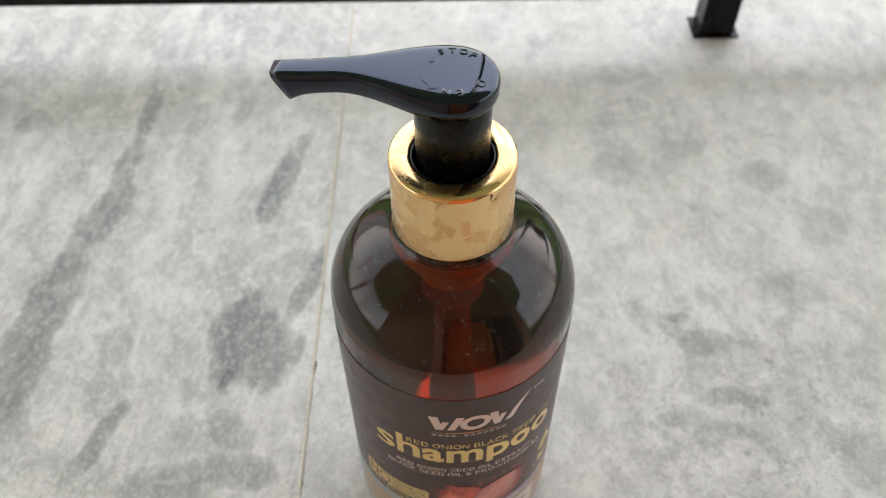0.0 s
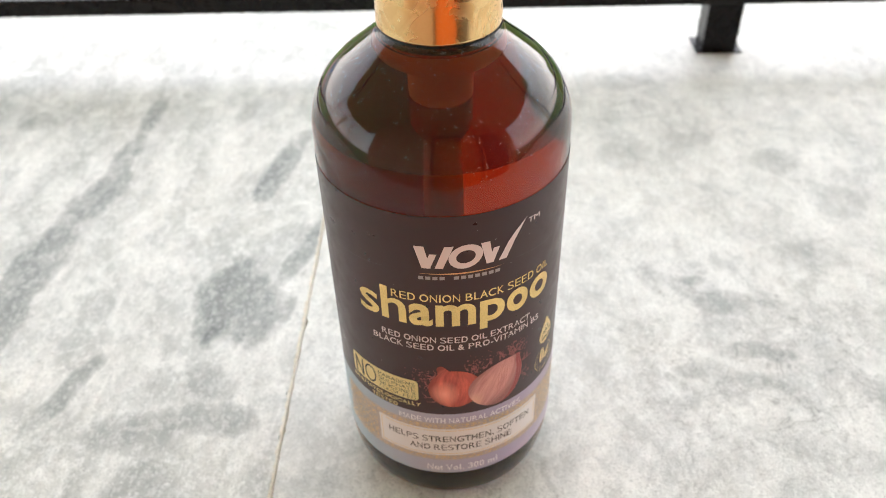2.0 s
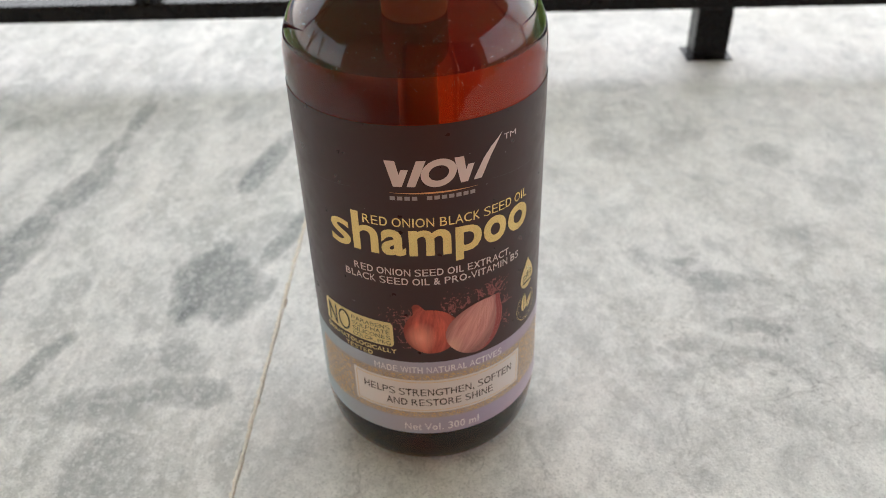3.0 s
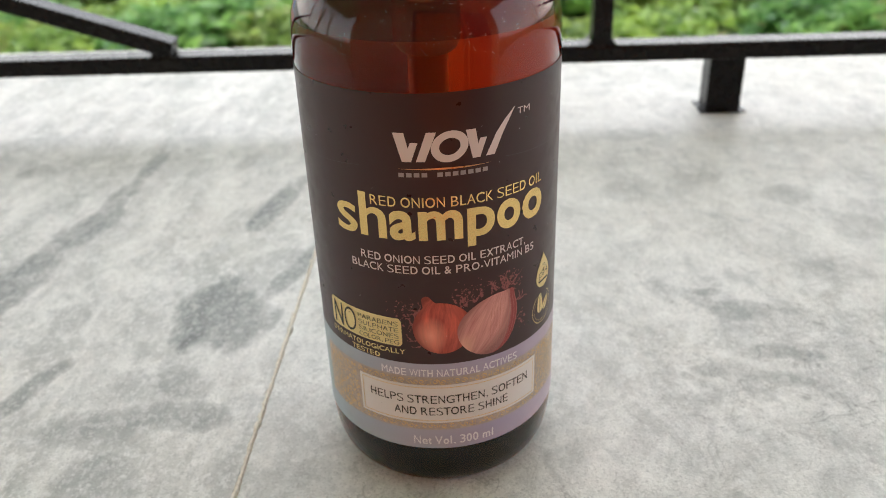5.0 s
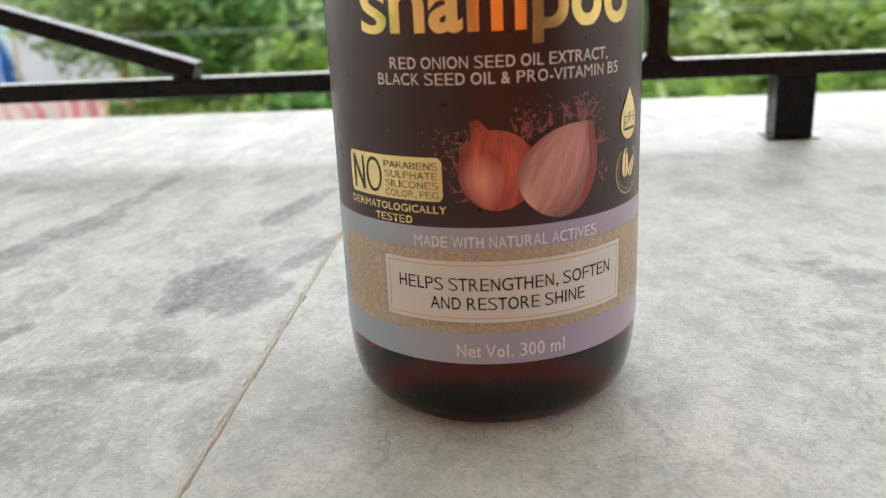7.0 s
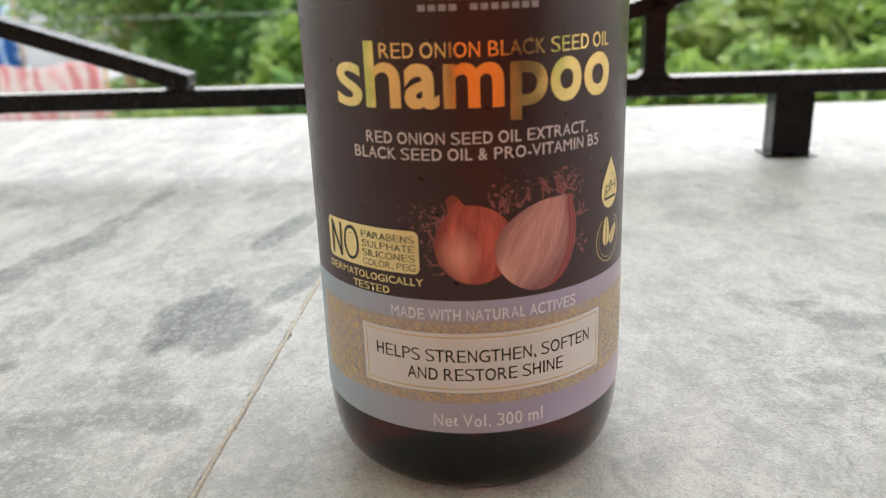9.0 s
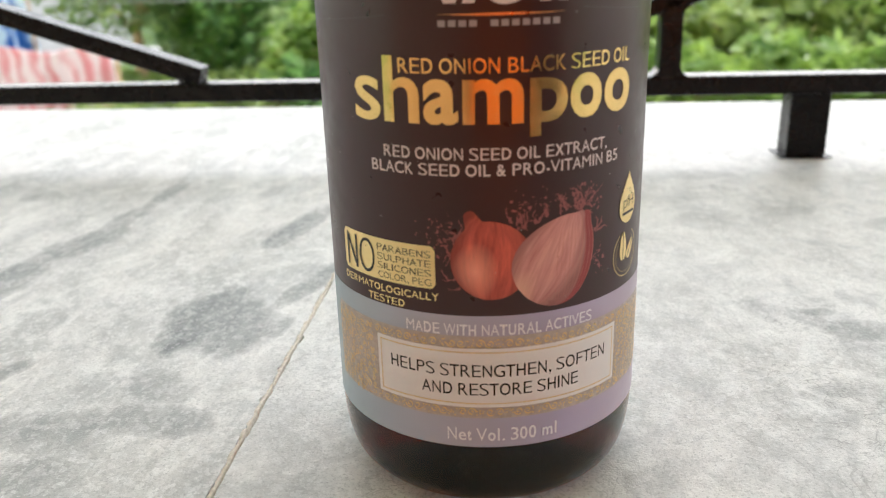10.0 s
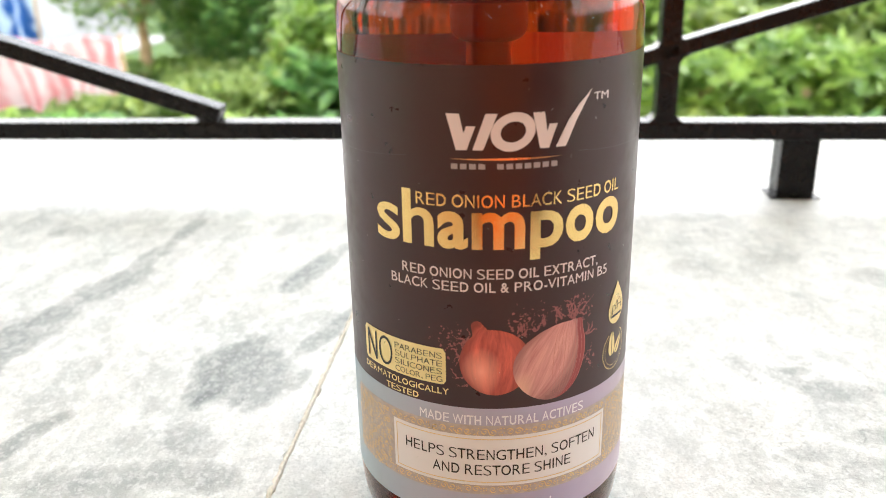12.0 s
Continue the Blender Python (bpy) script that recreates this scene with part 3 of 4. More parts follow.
inner = [(r - 0.0011, z - 0.0004) for r, z in outer if z > LEVEL + 0.0008]
shell = lathe(outer + inner[::-1] + [(inner[0][0] + 0.0003, LEVEL), (0.012, LEVEL), (0.0, LEVEL)], 112)
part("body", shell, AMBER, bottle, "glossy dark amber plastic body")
fill = [(0.0, 0.0036)] + [(r - 0.0009, z + 0.0012) for r, z in rounded(FOOT, 4) if r > 0.01] + [(r - 0.0009, z) for r, z in rounded(SHOULDER, 5) if z < 0.1190] + [(0.0, 0.1190)]
part("shampoo", lathe(fill, 96), LIQUID, bottle, "dark reddish amber liquid shampoo")
# tint disc added at the liquid's level to darken the view from above
part("liquid_surface", lathe([(0.0, 0.1194), (0.0294, 0.1194), (0.0295, 0.1196), (0.0, 0.1196)], 80), SURFACE, bottle, "dark tint disc added at the level of the shampoo")
# tint body added inside the foot, in place of the shade under it
base = [(0.0, 0.0032)] + [(r - 0.0005, z + 0.0006) for r, z in rounded(FOOT, 4) if r > 0.01] + [(0.0304, 0.0190), (0.0, 0.0190)]
part("foot_tint", lathe(base, 96), BASE, bottle, "dark tint body added inside the foot to shade it")
part("dip_tube", lathe([(0.0027, 0.006), (0.0035, 0.006), (0.0035, 0.1120), (0.0027, 0.1120)], 32, True), TUBE, bottle, "milky plastic dip tube")
part("pump_housing", lathe(rounded([(0.0, 0.1105), (0.0042, 0.1107), (0.0058, 0.1125), (0.0060, 0.1160)], 3) + [(0.0062, 0.1270), (0.0132, 0.1330), (0.0132, 0.1376), (0.0116, 0.1392), (0.0116, 0.1505), (0.0, 0.1505)], 40), HOUSING, bottle, "dark plastic pump housing inside the neck")
collar = lathe(rounded([(0.0135, 0.1408), (0.0140, 0.1412), (0.0140, 0.1420)], 3) + rounded([(0.0140, 0.1600), (0.0139, 0.1608), (0.0134, 0.1613)], 3)
               + rounded([(0.0100, 0.1613), (0.0096, 0.1611), (0.0095, 0.1606)], 3) + [(0.0095, 0.1500), (0.0129, 0.1500), (0.0129, 0.1408)], 112, True)
part("collar", collar, COLLAR_GOLD, bottle, "smudged shiny gold metal collar")
ring = lathe([(0.0094, 0.152), (0.0094, 0.1606), (0.0090, 0.1611), (0.0085, 0.1606), (0.0084, 0.152)], 64, True)
part("socket_ring", ring, STEM_BLACK, bottle, "black plastic ring in the collar")
part("neck_thread", lathe([(0.0128, 0.1382), (0.0137, 0.1388), (0.0137, 0.1396), (0.0132, 0.1400), (0.0137, 0.1404), (0.0132, 0.1410)], 64), STEM_BLACK, bottle, "dark screw thread under the collar")
stem = lathe([(0.0, 0.150), (0.0079, 0.150), (0.0080, 0.1795), (0.0076, 0.1808), (0.0, 0.1808)], 64)
part("stem", stem, STEM_BLACK, bottle, "black plastic pump stem")

# pump head: a round cap that runs out into a drooping nozzle
NOZZLE = Matrix.Rotation(radians(180 - 9.5), 4, 'Z')
HEAD_TOP = 0.1832


def head_width(s):
    round_part = math.sqrt(max(0.0093 ** 2 - min(s, 0) ** 2, 0)) if s < 0 else 0.0093
    if s < 0:
        return round_part
    t = min(s / 0.024, 1.0)
    t = t * t * (3 - 2 * t)
    return 0.0093 * (1 - t) + 0.0031 * t - 0.0004 * max(0, (s - 0.024) / 0.011)


def head_section(s):
    """Half width, top and bottom of the head at s along the nozzle."""
    w = head_width(s)
    run = max(0.0, s - 0.004) / 0.031
    top = HEAD_TOP - 0.0034 * run ** 2.0
    low = 0.1770 - 0.0014 * run - 0.0026 * run ** 4 + 0.0008 * math.sin(math.pi * min(run, 1))
    if s < 0:
        squeeze = (w / 0.0093) ** 0.5
        mid = (top + low) / 2
        top, low = mid + (top - mid) * squeeze, mid + (low - mid) * squeeze
    return w, top, low


def head_surface(x, y):
    """Height of the head's upper side over a point of the bottle's plan."""
    p = NOZZLE.inverted() @ Vector((x, y, 0))
    w, top, low = head_section(p.x)
    c = min(abs(p.y) / w, 0.98) ** (1 / 0.42)
    return (top + low) / 2 + (top - low) / 2 * math.sqrt(1 - c * c) ** 0.34


def pump_head():
    bm = bmesh.new()
    rings = []
    back = [-0.0093 * math.cos(a) for a in np.linspace(0.12, math.pi / 2, 9)]
    for s in back + list(np.linspace(0.0015, 0.0350, 26)):
        w, top, low = head_section(s)
        half, mid = (top - low) / 2, (top + low) / 2
        rings.append([])
        for k in range(28):
            a = 2 * math.pi * k / 28
            c, d = math.cos(a), math.sin(a)
            y = w * math.copysign(abs(c) ** 0.42, c) * (1 - 0.10 * max(0.0, -d))
            z = mid + half * math.copysign(abs(d) ** 0.34, d)
            lean = 0.0032 * max(0.0, (s - 0.030) / 0.005) * (mid - z) / max(half, 1e-6)
            rings[-1].append(bm.verts.new((s - lean * 0.6, y, z)))
    for a, b in zip(rings, rings[1:]):
        for k in range(28):
            bm.faces.new((a[k], a[(k + 1) % 28], b[(k + 1) % 28], b[k]))
    bm.faces.new(rings[0])
    tip = [bm.verts.new(Vector(v.co) * 0.0 + rings[-1][0].co.lerp(v.co, 1.0)) for v in rings[-1]]
    centre = sum((v.co for v in tip), Vector()) / 28
    for v in tip:
        v.co = centre.lerp(v.co, 0.72)
    bore = [bm.verts.new(v.co + Vector((-0.004, 0, 0.0004))) for v in tip]
    for a, b in ((rings[-1], tip), (tip, bore)):
        for k in range(28):
            bm.faces.new((a[k], a[(k + 1) % 28], b[(k + 1) % 28], b[k]))
    bm.faces.new(bore)
    bmesh.ops.recalc_face_normals(bm, faces=bm.faces)
    bm.transform(NOZZLE)
    return bm


head = part("pump_head", pump_head(), BLACK_PLASTIC, bottle, "glossy black pump head with a curved nozzle")


# lettering
def text_mesh(words, offset=0.0):
    """A flat bmesh of the words, with the baseline on y = 0."""
    cu = bpy.data.curves.new("words", 'FONT')
    cu.body, cu.offset, cu.resolution_u = words, offset, 4
    ob = new("words", cu)
    bpy.context.view_layer.update()
    me = bpy.data.meshes.new_from_object(ob.evaluated_get(bpy.context.evaluated_depsgraph_get()))
    bm = bmesh.new()
    bm.from_mesh(me)
    bpy.data.objects.remove(ob)
    bpy.data.meshes.remove(me)
    bpy.data.curves.remove(cu)
    return bm


probe = text_mesh("H")
CAPITAL = max(v.co.y for v in probe.verts)
probe.free()


def wrap(bm, lift):
    """Bends (degrees, height) in x and y onto the bottle, lift above its wall; x runs round to the right as one faces the label."""
    for v in bm.verts:
        a = radians(v.co.x)
        r = R + lift + v.co.z
        v.co = Vector((r * math.sin(a), -r * math.cos(a), v.co.y))
    bmesh.ops.recalc_face_normals(bm, faces=bm.faces)
    for f in bm.faces:
        c = f.calc_center_median()
        if f.normal.dot(Vector((c.x, c.y, 0))) < 0:
            f.normal_flip()
    return bm


def sliced(bm, d0, d1, step):
    """Cuts a flat piece into narrow strips, so that it bends smoothly."""
    for d in np.arange(d0 + step, d1, step):
        bmesh.ops.bisect_plane(bm, geom=bm.verts[:] + bm.edges[:] + bm.faces[:], dist=1e-7, plane_co=(d, 0, 0), plane_no=(1, 0, 0))


# advance widths of a plain grotesque, in thousandths of its size, and the room beside each letter
ADVANCE = {}
for letters, width in (("I,. il", 278), ("-", 333), ("J", 500), ("L", 556), ("FTZ", 611), ("ABEKPSVXY&", 667), ("CDHNRUw", 722), ("GOQ", 778), ("Mm", 833), ("W", 944),
                       ("abdeghnopqu0123456789", 556), ("cksvxyz", 500), ("ft", 278), ("r", 333)):
    for letter in letters:
        ADVANCE[letter] = width
ROUND_LEFT, STEM_RIGHT, POINTED = "CGOQSacdegoqs0356&", "HIMNUhmnduil", "AVWTYXvwyxztf"
STEM = 0.098   # stem of the built-in letters


LETTERS = {}


def letter_mesh(letter, offset=0.0):
    """A copy of a letter that is drawn once."""
    key = (letter, round(offset, 4))
    if key not in LETTERS:
        drawn = text_mesh(*key)
        LETTERS[key] = bpy.data.meshes.new("letter")
        drawn.to_mesh(LETTERS[key])
        drawn.free()
    bm = bmesh.new()
    bm.from_mesh(LETTERS[key])
    return bm


def glyph(letter, width, stem):
    """One letter, stretched to the width, with strokes about stem wide; capitals are CAPITAL high."""
    probe = letter_mesh(letter)
    w0 = max(v.co.x for v in probe.verts) - min(v.co.x for v in probe.verts)
    top = max(v.co.y for v in probe.verts)
    probe.free()
    offset = max(-0.020, min(0.034, 0.85 * (stem * w0 - STEM * width) / (2 * (width - stem)))) if width > stem * 1.4 else (stem - STEM) / 2
    if letter in "MNWAVK":   # sharp inner corners
        offset = 0.0
    bm = letter_mesh(letter, offset)
    lo, hi = min(v.co.x for v in bm.verts), max(v.co.x for v in bm.verts)
    for v in bm.verts:
        v.co = Vector(((v.co.x - lo) / (hi - lo) * width, (v.co.y + offset) * top / (top + 2 * offset), 0))
    return bm


def line_of_text(words, d0, d1, base, cap, stem=0.1, drop=1.0, spans=()):
    """The words from d0 to d1 degrees on the label, standing on the height base with capitals cap high; spans: each letter's own degrees."""
    boxes, pen = [], 0.0
    for letter in words:
        wide = ADVANCE[letter] * 0.00095
        left = 0.04 if letter in ROUND_LEFT else 0.012 if letter in POINTED else 0.075
        right = 0.072 if letter in STEM_RIGHT else 0.012 if letter in POINTED else 0.04
        boxes.append((letter, pen + left, pen + wide - right))
        pen += wide
    lo, hi = boxes[0][1], boxes[-1][2]
    pieces = []
    for k, (letter, a, b) in enumerate(boxes):
        if letter == " ":
            continue
        e0, e1 = spans[k] if spans else (d0 + (a - lo) / (hi - lo) * (d1 - d0), d0 + (b - lo) / (hi - lo) * (d1 - d0))
        natural = (b - a) if not spans else (math.radians(e1 - e0) * R / cap * CAPITAL)
        bm = glyph(letter, natural, stem)
        for v in bm.verts:
            y = v.co.y / CAPITAL
            v.co = Vector((e0 + v.co.x / natural * (e1 - e0), base + cap * (y if y > 0 else y * drop), 0))
        if cap > 0.002:
            sliced(bm, e0, e1, 1.5)
        pieces.append(bm)
    return join(*pieces)


def patch(d0, d1, z0, z1, corner=0.0, n=40):
    """A plate from d0 to d1 degrees and z0 to z1, with rounded corners."""
    bm = bmesh.new()
    cd = math.degrees(corner / R)
    cols = []
    for k in range(n + 1):
        d = d0 + (d1 - d0) * k / n
        e = max(0.0, cd - min(d - d0, d1 - d)) / cd if corner else 0.0
        cut = corner * (1 - math.sqrt(max(0.0, 1 - e * e)))
        cols.append((bm.verts.new((d, z0 + cut, 0)), bm.verts.new((d, z1 - cut, 0))))
    for a, b in zip(cols, cols[1:]):
        bm.faces.new((a[0], b[0], b[1], a[1]))
    return bm


def frame_line(d0, d1, z0, z1, width, n=60):
    bm = bmesh.new()
    wd = math.degrees(width / R)
    for q in ((d0, d1, z0, z0 + width), (d0, d1, z1 - width, z1), (d0, d0 + wd, z0 + width, z1 - width), (d1 - wd, d1, z0 + width, z1 - width)):
        one = patch(*q, n=n if q[1] - q[0] > 10 else 1)
        me = bpy.data.meshes.new("line")
        one.to_mesh(me)
        one.free()
        bm.from_mesh(me)
        bpy.data.meshes.remove(me)
    return bm


LABEL0, LABEL1 = -176.4, 182.0
PANEL0 = 118.0
label = part("label", wrap(patch(LABEL0, PANEL0, 0.0155, 0.1094, 0.002, 220), 0.00012), FILM, bottle, "satin black wrap label with gold and white print")

part("label_back", wrap(patch(LABEL0, PANEL0, 0.0155, 0.1094, 0.002, 200), -0.0003), LABEL_BACK, label, "dark reddish reverse of the label seen through the bottle")
part("back_panel", wrap(patch(PANEL0, LABEL1, 0.0155, 0.1094, 0.002, 60), 0.00012), PALE_PANEL, label, "pale translucent back panel of the label")


def printed(name, bm, material, lift=0.00024, words=""):
    return part(name, wrap(bm, lift), material, label, words, smooth=True)


def polygon(points):
    bm = bmesh.new()
    bm.faces.new([bm.verts.new((d, z, 0)) for d, z in points])
    lo, hi = min(d for d, z in points), max(d for d, z in points)
    if hi - lo > 3:
        sliced(bm, lo, hi, 1.5)
    return bm


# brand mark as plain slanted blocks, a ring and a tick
def ring_shape(cd, cz, rd, rz, thick, lean, n=32):
    bm = bmesh.new()
    loops = []
    for f in (1.0, 1.0 - thick):
        loops.append([bm.verts.new((cd + rd * f * math.cos(a) + lean * math.sin(a) * f, cz + rz * (f if f == 1 else f * 0.96) * math.sin(a), 0)) for a in np.linspace(0, 2 * math.pi, n, endpoint=False)])
    for k in range(n):
        j = (k + 1) % n
        bm.faces.new((loops[0][k], loops[0][j], loops[1][j], loops[1][k]))
    return bm


def swoosh():
    bm = bmesh.new()
    last = None
    for d in np.linspace(-10.0, 27.0, 38):
        z, thick = 0.0926 + 0.0000008 * (d - 9) ** 2, 0.00003 + 0.00040 * math.sin(math.pi * (d + 10) / 37) ** 1.3
        cols = [bm.verts.new((d, z, 0)), bm.verts.new((d, z + thick, 0))]
        if last:
            bm.faces.new((last[0], cols[0], cols[1], last[1]))
        last = cols
    return bm


mark = join(polygon([(-8.4, 0.0945), (-4.6, 0.0945), (-7.2, 0.1010), (-11.6, 0.1010)]), polygon([(-4.8, 0.0945), (-1.9, 0.0988), (-4.9, 0.0988), (-6.3, 0.0968)]),
            polygon([(-2.9, 0.0945), (0.6, 0.0945), (5.3, 0.1010), (1.4, 0.1010)]), ring_shape(10.4, 0.0977, 7.3, 0.0035, 0.44, 1.0),
            polygon([(19.4, 0.0945), (22.6, 0.0945), (20.8, 0.1010), (16.8, 0.1010)]), polygon([(22.5, 0.0945), (25.4, 0.0988), (22.6, 0.0988), (21.3, 0.0968)]),
            polygon([(24.9, 0.0945), (28.7, 0.0945), (32.6, 0.0990), (38.6, 0.1043), (33.2, 0.1017), (29.4, 0.0992)]))
printed("brand_mark", mark, PALE_PRINT, words="pale slanted brand mark with a tick")
printed("trade_mark_sign", line_of_text("TM", 39.6, 46.4, 0.1021, 0.0014), PALE_PRINT)
printed("swoosh_line", swoosh(), COPPER_PRINT, words="thin copper underline")
for k in (0, 1, 2, 3, 5, 6, 7, 8, 9, 10, 11):   # a line of pale marks under the brand mark
    printed("bar", patch(-10.1 + 3.05 * k, -7.9 + 3.05 * k, 0.0910, 0.0920, n=3), BAR_PRINT)
printed("lettering", line_of_text("RED ONION BLACK SEED OIL", -23.2, 55.3, 0.0838, 0.0024, 0.108), GOLD_FOIL, words="gold foil capitals")
printed("lettering", line_of_text("shampoo", -41.2, 56.2, 0.0757, 0.0108, 0.138, 0.70, ((-41.2, -30.2), (-28.9, -16.6), (-15.4, -4.6), (-3.3, 14.8), (16.6, 28.8), (29.7, 41.8), (42.9, 56.2))), GOLD_FOIL, words="large bold gold foil lettering")
printed("lettering", line_of_text("RED ONION SEED OIL EXTRACT,", -29.8, 45.0, 0.0698, 0.0020, 0.118), PALE_PRINT, words="pale small capitals")
printed("lettering", line_of_text("BLACK SEED OIL & PRO-VITAMIN B5", -35.0, 50.6, 0.0671, 0.0020, 0.118), PALE_PRINT, words="pale small capitals")

# claim plate
printed("claim_plate", patch(-53.6, -13.2, 0.0467, 0.0546, 0.0009, 40), YELLOW_PRINT, words="gold plate with dark lettering")
printed("lettering", line_of_text("NO", -51.4, -36.4, 0.0475, 0.0064, 0.06), DARK_PRINT, 0.00032)
for k, words in enumerate(("PARABENS", "SULPHATE", "SILICONES", "COLOR, PEG")):
    printed("lettering", line_of_text(words, -34.9, -14.6, 0.0524 - 0.00172 * k, 0.00122, 0.075), DARK_PRINT, 0.00032)
printed("lettering", line_of_text("DERMATOLOGICALLY", -54.0, -12.2, 0.0445, 0.0014, 0.128), YELLOW_PRINT)
printed("lettering", line_of_text("TESTED", -40.4, -24.6, 0.0424, 0.0014, 0.128), YELLOW_PRINT)


# onion picture
def disc_print(shape, rings=10, n=120, lean=0.0):
    """A filled outline shape(angle) -> (degrees, height), about its centre shape(None); UVs run along its meridians."""
    bm = bmesh.new()
    uv = bm.loops.layers.uv.new("UVMap")
    c = shape(None)
    rim = [shape(2 * math.pi * k / n) for k in range(n)]
    rd, rz = max(abs(d - c[0]) for d, z in rim), max(abs(z - c[1]) for d, z in rim)
    grid = [[bm.verts.new((c[0] + (d - c[0]) * i / rings, c[1] + (z - c[1]) * i / rings, 0)) for d, z in rim] for i in range(1, rings + 1)]
    mid = bm.verts.new((c[0], c[1], 0))
    for k in range(n):
        bm.faces.new((mid, grid[0][k], grid[0][(k + 1) % n]))
    for a, b in zip(grid, grid[1:]):
        for k in range(n):
            j = (k + 1) % n
            bm.faces.new((a[k], a[j], b[j], b[k]))
    for f in bm.faces:
        for loop in f.loops:
            x, y = (loop.vert.co.x - c[0]) / rd, (loop.vert.co.y - c[1]) / rz
            x -= lean * y
            loop[uv].uv = (0.5 + 0.5 * max(-1, min(1, x / math.sqrt(max(0.06, 1 - y * y)))), 0.5 + 0.5 * y)
    return bm


def bump_at(a, centre, wide, power=2):
    return math.exp(-(abs(math.remainder(a - centre, 2 * math.pi)) / wide) ** power)


def whole_onion(a):
    if a is None:
        return 4.8, 0.0521
    r = 0.0070 + 0.0024 * bump_at(a, 1.99, 0.16, 4) + 0.0004 * bump_at(a, 1.97, 0.5)
    return 4.8 + math.degrees(r * math.cos(a) / R), 0.0521 + r * math.sin(a)


def half_onion(a):
    """A leaning drop: root low on the left, tip high on the right."""
    if a is None:
        return 26.8, 0.0516
    lean = radians(52)
    along, across = 0.0087 * math.cos(a - lean), 0.0074 * math.sin(a - lean) * (1 - 0.20 * math.cos(a - lean))
    along += 0.0012 * bump_at(a, lean, 0.22)
    dx, dz = along * math.cos(lean) - across * math.sin(lean), along * math.sin(lean) + across * math.cos(lean)
    return 26.8 + math.degrees(dx / R), 0.0516 + dz


def cut_face(a):
    c = half_onion(None)
    if a is None:
        return c[0] - 3.0, c[1]
    d, z = half_onion(a)
    inset = max(0.0, math.cos(a + 0.1)) ** 0.8
    return (d - 3.6 * inset, z + 0.0002 * inset)


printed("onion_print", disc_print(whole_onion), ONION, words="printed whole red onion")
printed("onion_print", disc_print(half_onion), ONION_RIM, 0.00028, "printed rim of a cut red onion")
printed("onion_print", disc_print(cut_face, lean=0.55), ONION_CUT, 0.00032, "printed cut face of a red onion")


def onion_layers():
    """Thin lines that sweep from the tip down the right side of the onion, over its skin and its cut face."""
    parts = []
    for k in range(10):
        bm = bmesh.new()
        last = None
        for a in np.linspace(1.12, -1.25 - 0.06 * k, 36):
            d, z = half_onion(a)
            inset = max(0.0, math.cos(a + 0.05)) ** 0.9 * (0.03 + 0.10 * k)
            width = 0.04 + (0.10 if k % 3 else 0.17) * max(0.0, math.cos(a)) ** 1.5
            x, zz = d - 15.0 * inset, z
            cols = [bm.verts.new((x, zz, 0)), bm.verts.new((x + width, zz, 0))]
            if last:
                bm.faces.new((last[0], cols[0], cols[1], last[1]))
            last = cols
        parts.append(bm)
    return join(*parts)


tagged(printed("layer_line", onion_layers(), LAYER_PRINT, 0.00036, "rosy curved layer lines of the cut onion"), kind="stuff")


def splash():
    """Blots, and threads of blots, thrown up from behind the onions."""
    rng = random.Random(11)
    bm = bmesh.new()

    def blot(d, z, size):
        turn, slim = rng.uniform(0, math.pi), rng.uniform(0.3, 0.9)
        pts = []
        for k in range(7):
            a = 2 * math.pi * k / 7
            r = size * rng.uniform(0.55, 1.35)
            x, y = r * math.cos(a), r * slim * math.sin(a)
            pts.append(bm.verts.new((d + math.degrees((x * math.cos(turn) - y * math.sin(turn)) / R), z + x * math.sin(turn) + y * math.cos(turn), 0)))
        bm.faces.new(pts)

    def thread(d, z, heading, steps, size):
        for k in range(steps):
            heading += rng.uniform(-0.55, 0.55)
            d += math.degrees(0.00032 * math.cos(heading) / R)
            z += 0.00032 * math.sin(heading)
            blot(d, z, size * (1 - 0.6 * k / steps) * rng.uniform(0.6, 1.3))

    for d, z, heading, count, steps in ((-4, 0.0535, 2.5, 9, 13), (-3, 0.0555, 2.2, 6, 12), (14, 0.0580, 1.9, 8, 10), (20, 0.0590, 1.6, 6, 8), (30, 0.0600, 1.6, 6, 12), (36, 0.0600, 1.0, 6, 14), (39, 0.0550, 0.6, 4, 9), (39, 0.0500, -0.1, 4, 8), (-6, 0.0480, 2.9, 3, 8)):
        for _ in range(count):
            thread(d + rng.uniform(-3, 3), z + rng.uniform(-0.0008, 0.0008), heading + rng.uniform(-0.6, 0.6), steps, 0.00034)
    for cd, cz, sd, sz, count in ((-11, 0.0570, 5.0, 0.0034, 60), (18, 0.0620, 7.0, 0.0018, 40), (38, 0.0615, 4.5, 0.0030, 60), (43, 0.0500, 2.0, 0.0024, 16)):
        for _ in range(count):
            blot(rng.gauss(cd, sd * 0.6), rng.gauss(cz, sz * 0.6), 0.00034 * rng.random() ** 2 + 0.0001)
    return bm


tagged(printed("splash_print", splash(), SPLASH, 0.0002, "printed pink splashes round the onions"), kind="stuff")


# badges
def drop_shape(cd, z0, z1, rd):
    pts = []
    h = z1 - z0
    for a in np.linspace(-math.pi, math.pi, 40, endpoint=False):
        t = (1 - math.cos(a)) / 2
        pts.append((cd + rd * math.sin(a) * math.sin((1 - t) * math.pi / 2) ** 0.8 * 1.15, z0 + h * t))
    return polygon(pts)


printed("drop_badge", drop_shape(59.6, 0.0543, 0.0640, 6.2), YELLOW_PRINT, words="gold drop badge")
